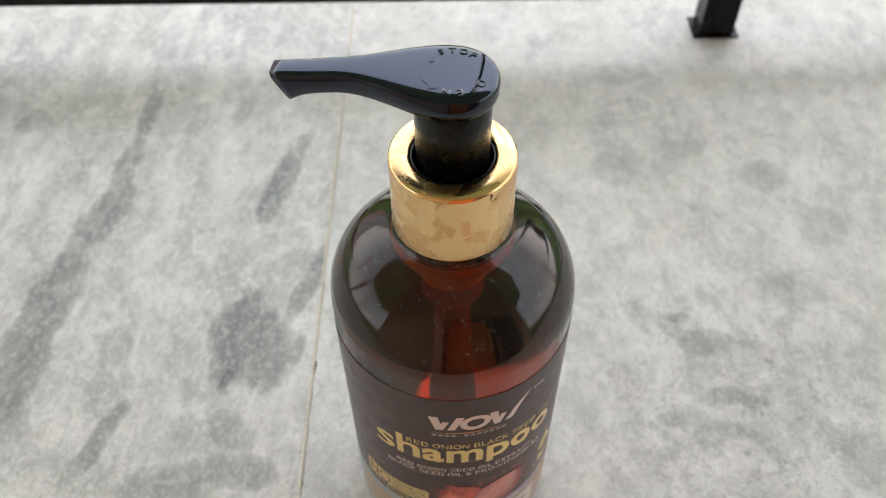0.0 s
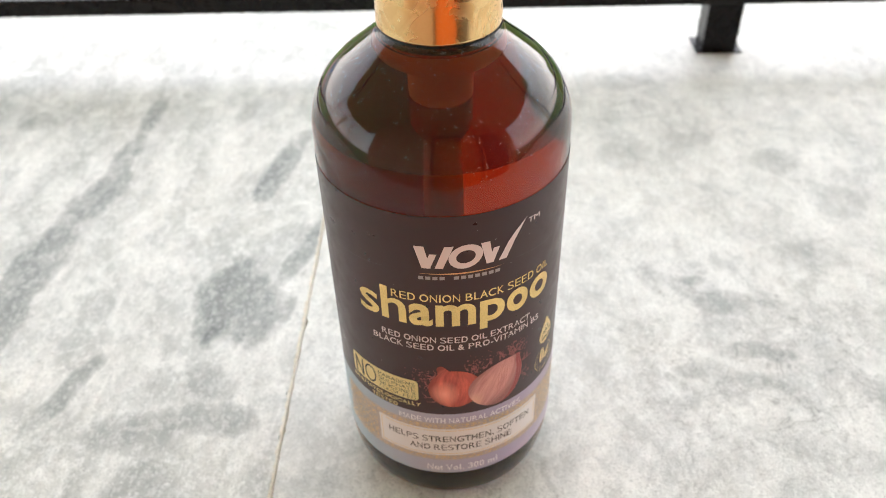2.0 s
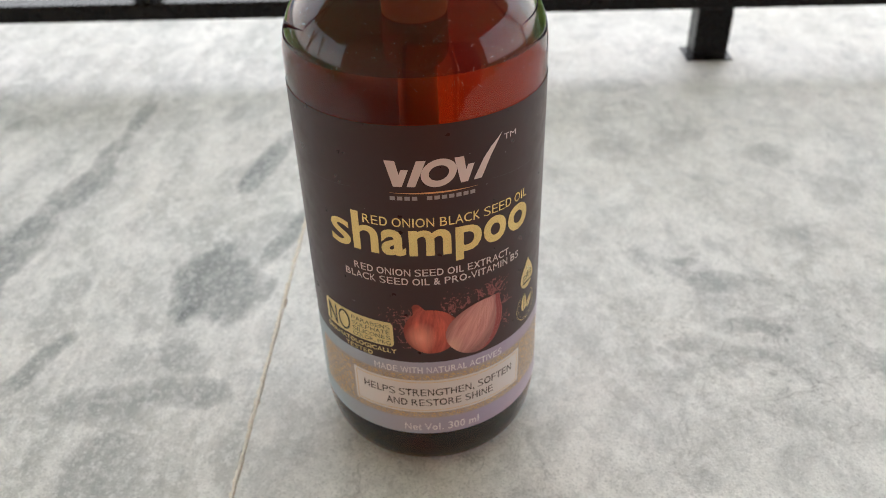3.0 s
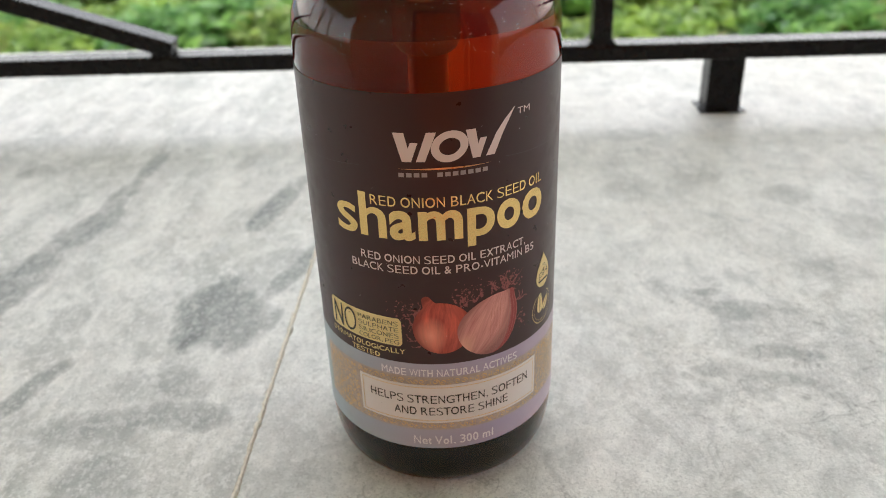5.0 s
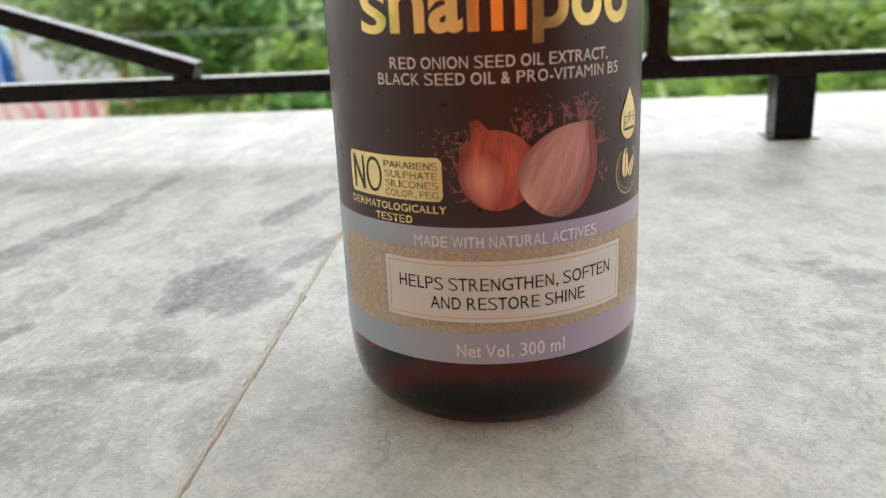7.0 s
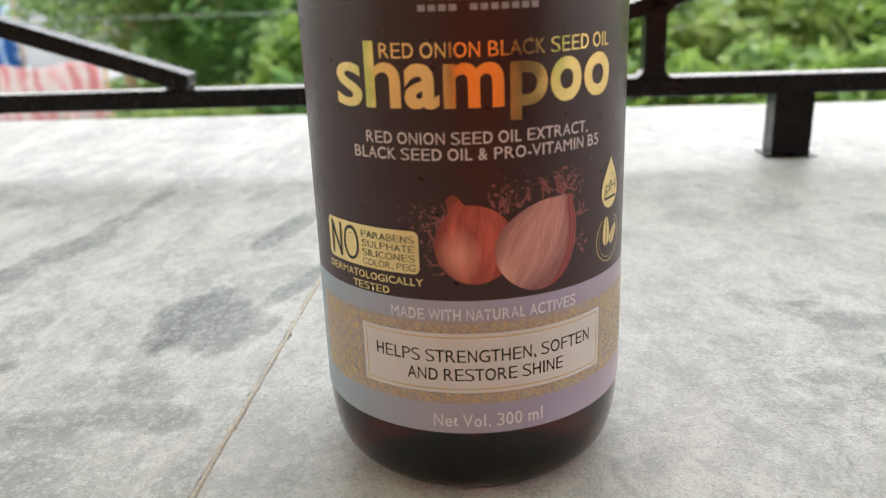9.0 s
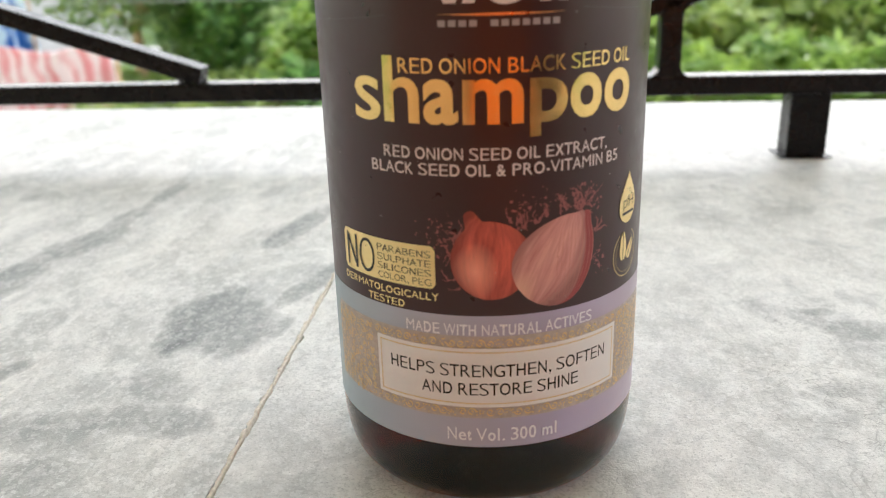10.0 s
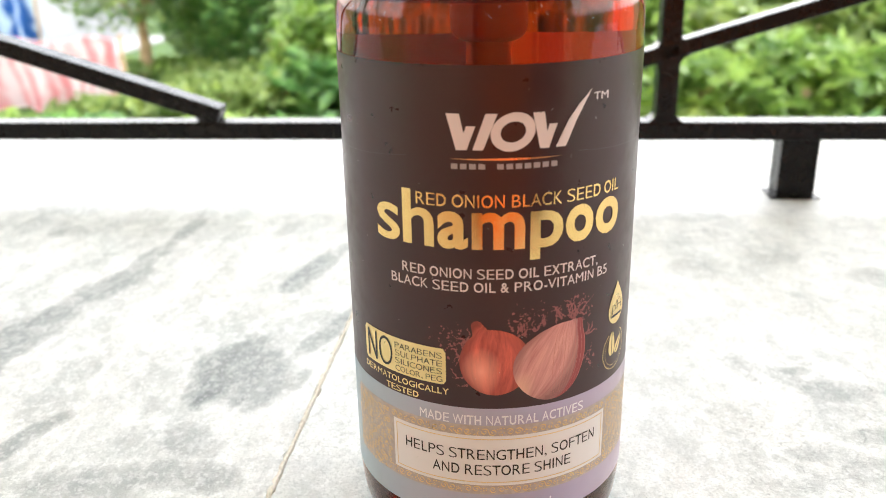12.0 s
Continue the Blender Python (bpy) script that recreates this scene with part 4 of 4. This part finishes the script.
printed("lettering", line_of_text("pH", 56.0, 63.4, 0.0574, 0.0020, 0.06, 0.8), DARK_PRINT, 0.00032)
printed("badge_bar", patch(55.6, 63.8, 0.0560, 0.0565, n=6), DARK_PRINT, 0.00032)


def leaf_badge():
    parts = []
    for turn, h, foot, wide in ((-0.02, 0.0056, -1.6, 0.0011), (0.62, 0.0042, 1.4, 0.0009)):
        for half in (-1, 1):   # each leaf in two halves with a midrib gap
            pts = []
            for a in np.linspace(0, math.pi, 14):
                x, y = half * (0.00012 + wide * math.sin(a) * (1 - 0.35 * math.cos(a + math.pi))), h * (1 - math.cos(a)) / 2
                pts.append((59.0 + foot + math.degrees((x * math.cos(turn) + y * math.sin(turn)) / R), 0.0472 + y * math.cos(turn) - x * math.sin(turn)))
            parts.append(polygon(pts))
    for radius, count, size in ((0.0045, 44, 0.00014), (0.0037, 40, 0.00008)):
        for k in range(count):
            a = -math.pi * 1.30 + k / (count - 1) * math.pi * 1.60
            cd, cz = 59.4 + math.degrees(radius * math.cos(a) / R), 0.0485 + radius * math.sin(a)
            parts.append(polygon([(cd + math.degrees(x * size / R), cz + y * size) for x, y in ((-1, -1), (1, -1), (1, 1), (-1, 1))]))
    return join(*parts)


printed("leaf_badge", leaf_badge(), YELLOW_PRINT, words="gold leaf badge in a ring")

# lower band
band = printed("lower_band", patch(LABEL0 + 0.3, LABEL1 - 0.3, 0.0156, 0.0420, 0.002, 160), LILAC, 0.00018, "pearly lilac band")


def scrolls():
    bm = bmesh.new()

    def curl(cd, cz, size, flip, tall):
        pts = []
        for k in range(15):
            a = k / 14 * 2.6 * math.pi
            r = size * (1 - 0.78 * k / 14)
            pts.append((cd + math.degrees(flip * r * math.cos(a) / R), cz + tall * r * math.sin(a)))
        last = None
        for k, (d, z) in enumerate(pts):
            w = 0.00013
            cols = [bm.verts.new((d, z - w, 0)), bm.verts.new((d + math.degrees(w / R), z + w, 0))]
            if last:
                bm.faces.new((last[0], cols[0], cols[1], last[1]))
            last = cols

    def dot(cd, cz, size):
        bm.faces.new([bm.verts.new((cd + math.degrees(size * math.cos(a) / R), cz + size * math.sin(a), 0)) for a in np.linspace(0, 6.28, 6, endpoint=False)])

    k = 0
    rng = random.Random(3)
    for row in (0.0367, 0.0230):
        for d in np.arange(-37.0, 54.0, 3.15):
            k += 1
            if k % 3:
                curl(d, row, 0.00086, 1 if k % 2 else -1, 1 if k % 4 < 2 else -1)
            else:
                for _ in range(10):
                    dot(d + rng.uniform(-1.5, 1.5), row + rng.uniform(-0.0008, 0.0008), 0.00014)
    for lo, hi in ((-63, -38.4), (54.6, 78)):
        for d in np.arange(lo, hi, 2.5):
            for z in np.arange(0.0225, 0.0378, 0.0014):
                k += 1
                u = (d - lo) / (hi - lo)
                wave = 0.0004 * math.sin(8 * u)
                if rng.random() < 0.72:
                    curl(d + (k % 2) * 0.6, z + wave, rng.uniform(0.0005, 0.00085), 1 if k % 2 else -1, 1 if k % 3 else -1)
                else:
                    for _ in range(5):
                        dot(d + rng.uniform(-1.2, 1.2), z + rng.uniform(-0.0006, 0.0006), 0.00015)
    return bm


printed("ornament_field", patch(-64.0, 79.0, 0.0217, 0.0381, 0.001, 90), FIELD_PRINT, 0.00022, "tan ornament field")
tagged(printed("scrollwork", scrolls(), SCROLL_PRINT, 0.00030, "gold scrollwork ornament"), kind="stuff")
printed("panel", patch(-37.0, 53.2, 0.0240, 0.0358, 0.0, 70), CREAM_PRINT, 0.00034, "pale framed panel")
printed("panel_line", frame_line(-35.6, 51.8, 0.0247, 0.0351, 0.0002), SCROLL_PRINT, 0.00040, "thin gold panel outline")
printed("lettering", line_of_text("MADE WITH NATURAL ACTIVES", -24.2, 40.6, 0.0383, 0.0021, 0.128), GREY_PRINT, 0.00028, "pale grey capitals")
printed("lettering", line_of_text("HELPS STRENGTHEN, SOFTEN", -31.0, 47.2, 0.0302, 0.0024, 0.104), DARK_PRINT, 0.00042)
printed("lettering", line_of_text("AND RESTORE SHINE", -19.2, 35.2, 0.0265, 0.0024, 0.104), DARK_PRINT, 0.00042)
printed("lettering", line_of_text("Net Vol. 300 ml", -10.6, 27.2, 0.0170, 0.0026, 0.128), GREY_PRINT, 0.00028, "pale grey lettering")

# raised words and arc arrow on the pump head
def on_head(bm, turn, radius, proud=0.00012):
    """Lays a flat piece on the cap: its x runs clockwise round the cap, its y outwards."""
    made = bmesh.ops.extrude_face_region(bm, geom=list(bm.faces))
    raised = {v for v in made["geom"] if isinstance(v, bmesh.types.BMVert)}
    bm.transform(Matrix.Rotation(radians(turn - 90), 4, 'Z') @ Matrix.Translation((0, radius, 0)))
    for v in bm.verts:
        v.co.z = head_surface(v.co.x, v.co.y) + (proud if v in raised else -0.0004)
    bmesh.ops.recalc_face_normals(bm, faces=bm.faces)
    return bm


for turn, letter in ((112, "S"), (91, "T"), (70, "O"), (50, "P"), (-32, "O"), (-54, "P"), (-78, "E"), (-102, "N")):
    one = text_mesh(letter, 0.01)
    lo, hi = min(v.co.x for v in one.verts), max(v.co.x for v in one.verts)
    for v in one.verts:
        v.co = Vector(((v.co.x - (lo + hi) / 2) * 0.0017 / CAPITAL, v.co.y * 0.0017 / CAPITAL, 0))
    part("raised_letter", on_head(one, turn, 0.0055), BLACK_PLASTIC, head, smooth=False)


def arc_arrow():
    bm = bmesh.new()
    last = None
    for k, a in enumerate(np.linspace(radians(132), radians(238), 26)):
        wide = 0.0003 + 0.0004 * math.sin(math.pi * k / 25) + (0.0006 if k in (2, 3, 22, 23) else 0.0)
        cols = [bm.verts.new(((0.0058 - wide) * math.cos(a), (0.0058 - wide) * math.sin(a), 0)), bm.verts.new(((0.0058 + wide) * math.cos(a), (0.0058 + wide) * math.sin(a), 0))]
        if last:
            bm.faces.new((last[0], cols[0], cols[1], last[1]))
        last = cols
    return on_head(bm, 90, 0.0)


part("raised_arrow", arc_arrow(), BLACK_PLASTIC, head, smooth=False)


# dust and lint on the shoulder
def shoulder_point(a, f):
    pts = rounded(SHOULDER, 6)
    x = f * (len(pts) - 1)
    i = min(int(x), len(pts) - 2)
    r = pts[i][0] + (pts[i + 1][0] - pts[i][0]) * (x - i)
    z = pts[i][1] + (pts[i + 1][1] - pts[i][1]) * (x - i)
    t = Vector((pts[i + 1][0] - pts[i][0], pts[i + 1][1] - pts[i][1])).normalized()
    out = Vector((t.y * math.sin(a), -t.y * math.cos(a), -t.x))
    return Vector((r * math.sin(a), -r * math.cos(a), z)) + out * 0.00006, out


def dust():
    rng = random.Random(5)
    bm = bmesh.new()
    for _ in range(2600):
        a, f = rng.uniform(-1.5, 1.5), rng.uniform(0.02, 0.95) ** 0.8
        long = rng.random() < 0.12
        n = 5 if long else 1
        size = rng.uniform(0.0002, 0.0009) if long else rng.uniform(0.000015, 0.00005)
        heading, bend = rng.uniform(0, 6.28), rng.uniform(-0.8, 0.8)
        width = 0.000018 if long else size
        p, out = shoulder_point(a, f)
        u = out.cross(Vector((0, 0, 1))).normalized()
        w = out.cross(u)
        last, x, y = None, 0.0, 0.0
        for k in range(n + 1):
            h = heading + bend * k
            side = u * math.cos(h + 1.57) * width + w * math.sin(h + 1.57) * width
            q = p + u * x + w * y
            cols = [bm.verts.new(q - side), bm.verts.new(q + side)]
            if last:
                bm.faces.new((last[0], cols[0], cols[1], last[1]))
            last = cols
            x += size / n * math.cos(h)
            y += size / n * math.sin(h)
    return bm


tagged(part("dust", dust(), LINT, bottle, "pale dust and lint on the shoulder", smooth=False), kind="stuff")


def scuffs():
    rng = random.Random(9)
    bm = bmesh.new()
    for k in range(9):
        a, z = radians(38) + rng.uniform(-0.10, 0.10), 0.1592 + rng.uniform(-0.0012, 0.0012)
        n, size = 6, rng.uniform(0.0001, 0.00032)
        bm.faces.new([bm.verts.new((0.01406 * math.sin(a + size * math.cos(t) * rng.uniform(0.6, 1.4) / 0.014), -0.01406 * math.cos(a + size * math.cos(t) / 0.014), z + size * math.sin(t) * rng.uniform(0.6, 1.4))) for t in np.linspace(0, 6.28, n, endpoint=False)])
    return bm


part("scuff", scuffs(), DARK_PRINT, bottle, "dark chips in the gold collar", smooth=False)


def crease(points, width):
    bm = bmesh.new()
    last = None
    for d, z in points:
        cols = [bm.verts.new((d, z, 0)), bm.verts.new((d, z + width, 0))]
        if last:
            bm.faces.new((last[0], cols[0], cols[1], last[1]))
        last = cols
    return bm


printed("crease", crease([(d, 0.0921 + 0.0000007 * (75 - d) ** 2) for d in range(34, 84, 3)], 0.00006), CREASE_PRINT, 0.00016, "pale crease in the label")
printed("crease", crease([(d, 0.0912 + 0.0000006 * (d + 78) ** 2) for d in range(-84, -26, 3)], 0.00005), CREASE_PRINT, 0.00016, "pale crease in the label")


def label_lint():
    """Pale specks and short fibres caught on the label."""
    rng = random.Random(23)
    bm = bmesh.new()
    for _ in range(70):
        d, z = rng.uniform(-62, 72), rng.uniform(0.018, 0.108)
        heading, steps = rng.uniform(0, 6.28), 4 if rng.random() < 0.3 else 1
        size = rng.uniform(0.0002, 0.0006) if steps > 1 else rng.uniform(0.00003, 0.00008)
        width = 0.00002 if steps > 1 else size
        last = None
        for k in range(steps + 1):
            side = (math.degrees(width * math.cos(heading + 1.57) / R), width * math.sin(heading + 1.57))
            cols = [bm.verts.new((d - side[0], z - side[1], 0)), bm.verts.new((d + side[0], z + side[1], 0))]
            if last:
                bm.faces.new((last[0], cols[0], cols[1], last[1]))
            last = cols
            d, z = d + math.degrees(size / steps * math.cos(heading) / R), z + size / steps * math.sin(heading)
            heading += rng.uniform(-0.5, 0.5)
    return bm


tagged(printed("lint", label_lint(), LINT, 0.0005, "pale lint on the label"), kind="stuff")


# the garden
def leaves(rng, count, centre, spread, size, fill=0.75):
    """Many small folded leaves in an uneven crown."""
    verts, faces = [], []
    for _ in range(count):
        while True:
            p = Vector([rng.uniform(-1, 1) for _ in range(3)])
            if p.length <= 1 and p.length > rng.random() * fill:
                break
        lump = 0.72 + 0.5 * noise.noise(Vector((p.x * 2.3 + centre[0], p.y * 2.3 + centre[1], p.z * 2.3)))
        c = Vector([centre[n] + p[n] * spread[n] * lump for n in range(3)])
        a = size * rng.uniform(0.5, 1.3)
        turn = Euler((rng.uniform(-0.9, 0.9), rng.uniform(-0.9, 0.9), rng.uniform(0, 6.28))).to_matrix()
        k = len(verts)
        for q in ((0, -1, 0), (0.42, -0.2, 0.16), (0, 1, 0), (-0.42, -0.2, 0.16), (0, -0.1, 0)):
            verts.append(c + turn @ (Vector(q) * a))
        faces += [(k, k + 1, k + 4), (k + 1, k + 2, k + 4), (k + 2, k + 3, k + 4), (k + 3, k, k + 4)]
    me = bpy.data.meshes.new("leaves")
    me.from_pydata([tuple(v) for v in verts], [], faces)
    return me


def limb(points, r0, r1, n=8):
    bm = bmesh.new()
    rings = []
    for i, p in enumerate(points):
        f = i / (len(points) - 1)
        r = r0 + (r1 - r0) * f
        rings.append([bm.verts.new((p[0] + r * math.cos(2 * math.pi * k / n), p[1] + r * math.sin(2 * math.pi * k / n), p[2])) for k in range(n)])
    for a, b in zip(rings, rings[1:]):
        for k in range(n):
            bm.faces.new((a[k], a[(k + 1) % n], b[(k + 1) % n], b[k]))
    bm.faces.new(rings[-1])
    return bm


def bush(at, spread, count, size, material, words, seed, name="bush", trunk=0.0, trunk_r=0.03):
    rng = random.Random(seed)
    b = thing(name, at, words, "tree" if trunk else "bush", "garden trees" if trunk else "garden bushes")
    top = trunk + spread[2] * 0.9
    stems = []
    if trunk:
        stems.append(limb([(0, 0, -0.02), (0.02, 0.01, trunk * 0.5), (0.0, 0.03, trunk), (0.05, 0.0, top)], trunk_r, trunk_r * 0.35))
    for _ in range(6):
        a, lean = rng.uniform(0, 6.28), rng.uniform(0.3, 0.8)
        z0 = trunk * 0.85
        stems.append(limb([(0, 0, z0), (lean * 0.4 * spread[0] * math.cos(a), lean * 0.4 * spread[1] * math.sin(a), z0 + 0.5 * (top - z0)),
                           (lean * spread[0] * math.cos(a), lean * spread[1] * math.sin(a), top)], trunk_r * 0.5, 0.006, 6))
    part("trunk" if trunk else "stems", join(*stems), BARK, b)
    crown = new("crown" if trunk else "foliage", leaves(rng, count, (0, 0, trunk + spread[2] * (0.70 if trunk else 0.72)), spread, size))
    crown.data.materials.append(material)
    crown.parent = b
    tagged(crown, kind="stuff")
    return b


G = -1.0
LIGHT, DEEP, BROAD, LIME = "bright green leafy garden bush", "dark green leafy shrub behind the bushes", "broad-leaved blue-green garden plant", "low lime green leafy plant"
for k, (x, y, sx, sz, mat, size, count, words) in enumerate((
        (-2.85, 5.15, 0.36, 0.11, LEAF_LIME, 0.04, 700, LIME), (-2.35, 5.25, 0.40, 0.15, LEAF_LIME, 0.045, 900, LIME), (-1.85, 5.3, 0.40, 0.19, LEAF_LIME, 0.045, 900, LIME), (-2.3, 6.0, 0.5, 0.12, LEAF_LIME, 0.045, 900, LIME), (-3.5, 6.5, 0.5, 0.14, LEAF_LIME, 0.045, 700, LIME),
        (-1.45, 5.6, 0.45, 0.24, LEAF_TEAL, 0.10, 500, BROAD), (-0.7, 5.4, 0.50, 0.28, LEAF_TEAL, 0.11, 560, BROAD), (-1.9, 6.5, 0.5, 0.15, LEAF_LIME, 0.05, 900, LIME), (-2.6, 6.7, 0.5, 0.10, LEAF_LIME, 0.045, 900, LIME), (-3.1, 7.3, 0.6, 0.08, LEAF_LIGHT, 0.045, 900, LIGHT), (-2.0, 7.0, 0.6, 0.12, LEAF_LIGHT, 0.05, 1000, LIGHT), (-1.2, 6.2, 0.5, 0.2, LEAF_LIGHT, 0.06, 900, LIGHT),
        (0.1, 5.3, 0.6, 0.36, LEAF_LIGHT, 0.06, 1300, LIGHT), (-1.5, 5.85, 0.42, 0.50, LEAF_LIGHT, 0.055, 1800, LIGHT), (0.8, 4.9, 0.55, 0.34, LEAF_LIGHT, 0.06, 1300, LIGHT), (1.45, 4.7, 0.55, 0.38, LEAF_LIGHT, 0.06, 1500, LIGHT), (2.1, 4.8, 0.55, 0.36, LEAF_LIGHT, 0.06, 1500, LIGHT),
        (2.8, 4.7, 0.6, 0.40, LEAF_LIGHT, 0.06, 1500, LIGHT), (3.6, 4.9, 0.7, 0.42, LEAF_LIGHT, 0.06, 1500, LIGHT), (4.5, 5.2, 0.7, 0.42, LEAF_LIGHT, 0.06, 1300, LIGHT),
        (0.6, 6.1, 0.8, 0.60, LEAF_LIGHT, 0.08, 1500, LIGHT), (1.7, 5.8, 0.8, 0.62, LEAF_LIME, 0.075, 1500, LIGHT), (2.8, 6.0, 0.9, 0.66, LEAF_LIGHT, 0.08, 1600, LIGHT), (4.0, 6.4, 0.9, 0.66, LEAF_LIGHT, 0.08, 1500, LIGHT),
        (-0.5, 6.9, 0.9, 0.60, LEAF_DARK, 0.09, 1500, DEEP), (-1.6, 7.3, 0.9, 0.60, LEAF_DARK, 0.09, 1500, DEEP), (1.0, 7.6, 1.1, 0.95, LEAF_DARK, 0.1, 1600, DEEP), (3.2, 7.8, 1.2, 1.0, LEAF_DARK, 0.1, 1600, DEEP), (5.4, 7.4, 1.2, 1.0, LEAF_DARK, 0.1, 1500, DEEP))):
    bush((x, y, G), (sx, sx * 0.85, sz), count, size * (1.35 if x > 0 else 1.1), mat, words, 20 + k)
rng = random.Random(88)
for k in range(32):   # low border plants along the foot of the balcony garden
    x, y = -3.7 + 0.5 * (k % 16) + 0.2 * (k // 16), 4.4 - 0.55 * (k // 16)
    mat, words = ((LEAF_LIME, LIME), (LEAF_LIGHT, "low bright green border plant"), (LEAF_TEAL, BROAD))[k % 3]
    bush((x + rng.uniform(-0.1, 0.1), y + rng.uniform(-0.2, 0.2), G), (0.40, 0.36, rng.uniform(0.10, 0.15)), 900, 0.045 if mat != LEAF_TEAL else 0.07, mat, words, 120 + k)
bush((-3.33, 7.1, G), (1.12, 1.1, 0.80), 5200, 0.055, LEAF_DARK, "small tree with a tan trunk and dark leaves", 51, "tree", 0.52, 0.065)
bush((-2.98, 7.9, G), (0.65, 0.6, 0.75), 3200, 0.06, LEAF_DARK, "dark glossy leafy shrub beside the tree", 53)
bush((-2.35, 7.5, G), (1.05, 0.9, 0.95), 5200, 0.06, LEAF_TEAL, "glossy green leafy shrub beside the tree", 52)
for k, (x, y, s) in enumerate(((-5.5, 15.5, 2.6), (-3.0, 12.5, 2.4), (0.5, 11.5, 2.6), (4.5, 11.5, 2.3))):
    bush((x, y, G), (s, s * 0.8, 0.85), 4600, 0.13, LEAF_DARK, "broad dark green garden tree", 70 + k, "tree", 0.45, 0.12)
structure("pavement", box(bmesh.new(), -14.0, -4.2, 7.9, 10.0, G, G + 0.02), CONCRETE, "pale sunlit concrete yard beyond the garden", "pavement")

structure("garden_wall", box(bmesh.new(), -14.0, -4.8, 10.0, 10.2, G, 0.2), WHITE_WALL, "white painted garden wall behind the bushes", "wall")


def cloth(width, height, folds, seed, nx=60, nz=24):
    bm = bmesh.new()
    uv = bm.loops.layers.uv.new("UVMap")
    grid = []
    for i in range(nz + 1):
        f = i / nz
        grid.append([bm.verts.new((width * (k / nx - 0.5), 0.09 * f * math.sin(folds * k / nx * 6.28 + 2 * f) + 0.12 * f, height * (1 - f) + 0.02 * math.sin(k * 0.35 + seed) * (1 - f))) for k in range(nx + 1)])
    for i in range(nz):
        for k in range(nx):
            f = bm.faces.new((grid[i][k], grid[i][k + 1], grid[i + 1][k + 1], grid[i + 1][k]))
            for loop, (a, b) in zip(f.loops, ((k, i), (k + 1, i), (k + 1, i + 1), (k, i + 1))):
                loop[uv].uv = (a / nx * width, b / nz * height)
    bmesh.ops.solidify(bm, geom=bm.faces, thickness=0.006)
    return bm


def hung_cloth(at, width, height, material, words, folds, seed):
    t = thing("hung_cloth", at, words, "cloth", "cloths hung in the garden")
    part("sheet", cloth(width, height, folds, seed), material, t)
    part("pole", limb([(-width / 2 - 0.05, 0.0, 0.0), (-width / 2 - 0.05, 0.0, height + 0.03)], 0.015, 0.015), BARK, t)
    part("pole", limb([(width / 2 + 0.05, 0.0, 0.0), (width / 2 + 0.05, 0.0, height + 0.03)], 0.015, 0.015), BARK, t)
    return t


hung_cloth((-3.78, 5.45, G), 2.0, 0.50, PINK_CLOTH, "pink and white printed cloth hung low in the garden", 5, 1)
hung_cloth((-5.15, 7.6, G), 1.1, 0.95, BLUE_CLOTH, "blue and white printed cloth hung in the garden", 4, 2)
wire = thing("fence_wire", (0, 4.2, G), "thin pale wire strung between posts in the garden", "wire")
part("strand", bar((-6, 0, 0.86), (6, 0, 0.87), 0.004, 0.004, 0.0), WHITE_WALL, wire)
for x in (-6, 6):
    part("stake", limb([(x, 0, 0), (x, 0, 0.9)], 0.02, 0.02), BARK, wire)


# thin-branched trees beside the balcony
def branchy_tree(at, height, lean, seed):
    rng = random.Random(seed)
    t = thing("tree", at, "slender tree with thin bare-looking branches beside the balcony", "tree", "garden trees")
    pieces, tips = [], []

    def grow(p, way, length, r, depth):
        pts = [p]
        for _ in range(4):
            way = (way + Vector([rng.uniform(-0.22, 0.22) for _ in range(3)]) + Vector((0, 0, 0.05))).normalized()
            pts.append(pts[-1] + way * length / 4)
        pieces.append(limb([tuple(q) for q in pts], r, r * 0.6, 7 if depth < 2 else 5))
        if depth == 4:
            tips.append(pts[-1])
            return
        for k in range(3 if depth else 5):
            fork = (way + Vector([rng.uniform(-0.9, 0.9) for _ in range(3)])).normalized()
            grow(pts[rng.choice((2, 3, 4))], fork, length * rng.uniform(0.55, 0.8), r * 0.55, depth + 1)

    grow(Vector((0, 0, -0.05)), Vector((lean, 0.05, 1)).normalized(), height * 0.42, 0.07, 0)
    part("trunk", join(*pieces), BARK, t)
    verts, faces = [], []
    for tip in tips:
        for _ in range(4):
            c = tip + Vector([rng.gauss(0, 0.08) for _ in range(3)])
            turn = Euler((rng.uniform(-1, 1), rng.uniform(-1, 1), rng.uniform(0, 6.28))).to_matrix()
            k = len(verts)
            verts += [tuple(c + turn @ Vector(q)) for q in ((0, -0.05, 0), (0.02, 0, 0.008), (0, 0.05, 0), (-0.02, 0, 0.008))]
            faces.append((k, k + 1, k + 2, k + 3))
    me = bpy.data.meshes.new("leaves")
    me.from_pydata(verts, [], faces)
    crown = new("crown", me)
    me.materials.append(LEAF_DARK)
    crown.parent = t
    tagged(crown, kind="stuff")


branchy_tree((-3.9, 0.9, G), 6.0, 0.10, 31)
branchy_tree((4.1, 1.1, G), 6.0, -0.02, 37)
branchy_tree((-4.6, -0.6, G), 6.0, 0.05, 33)
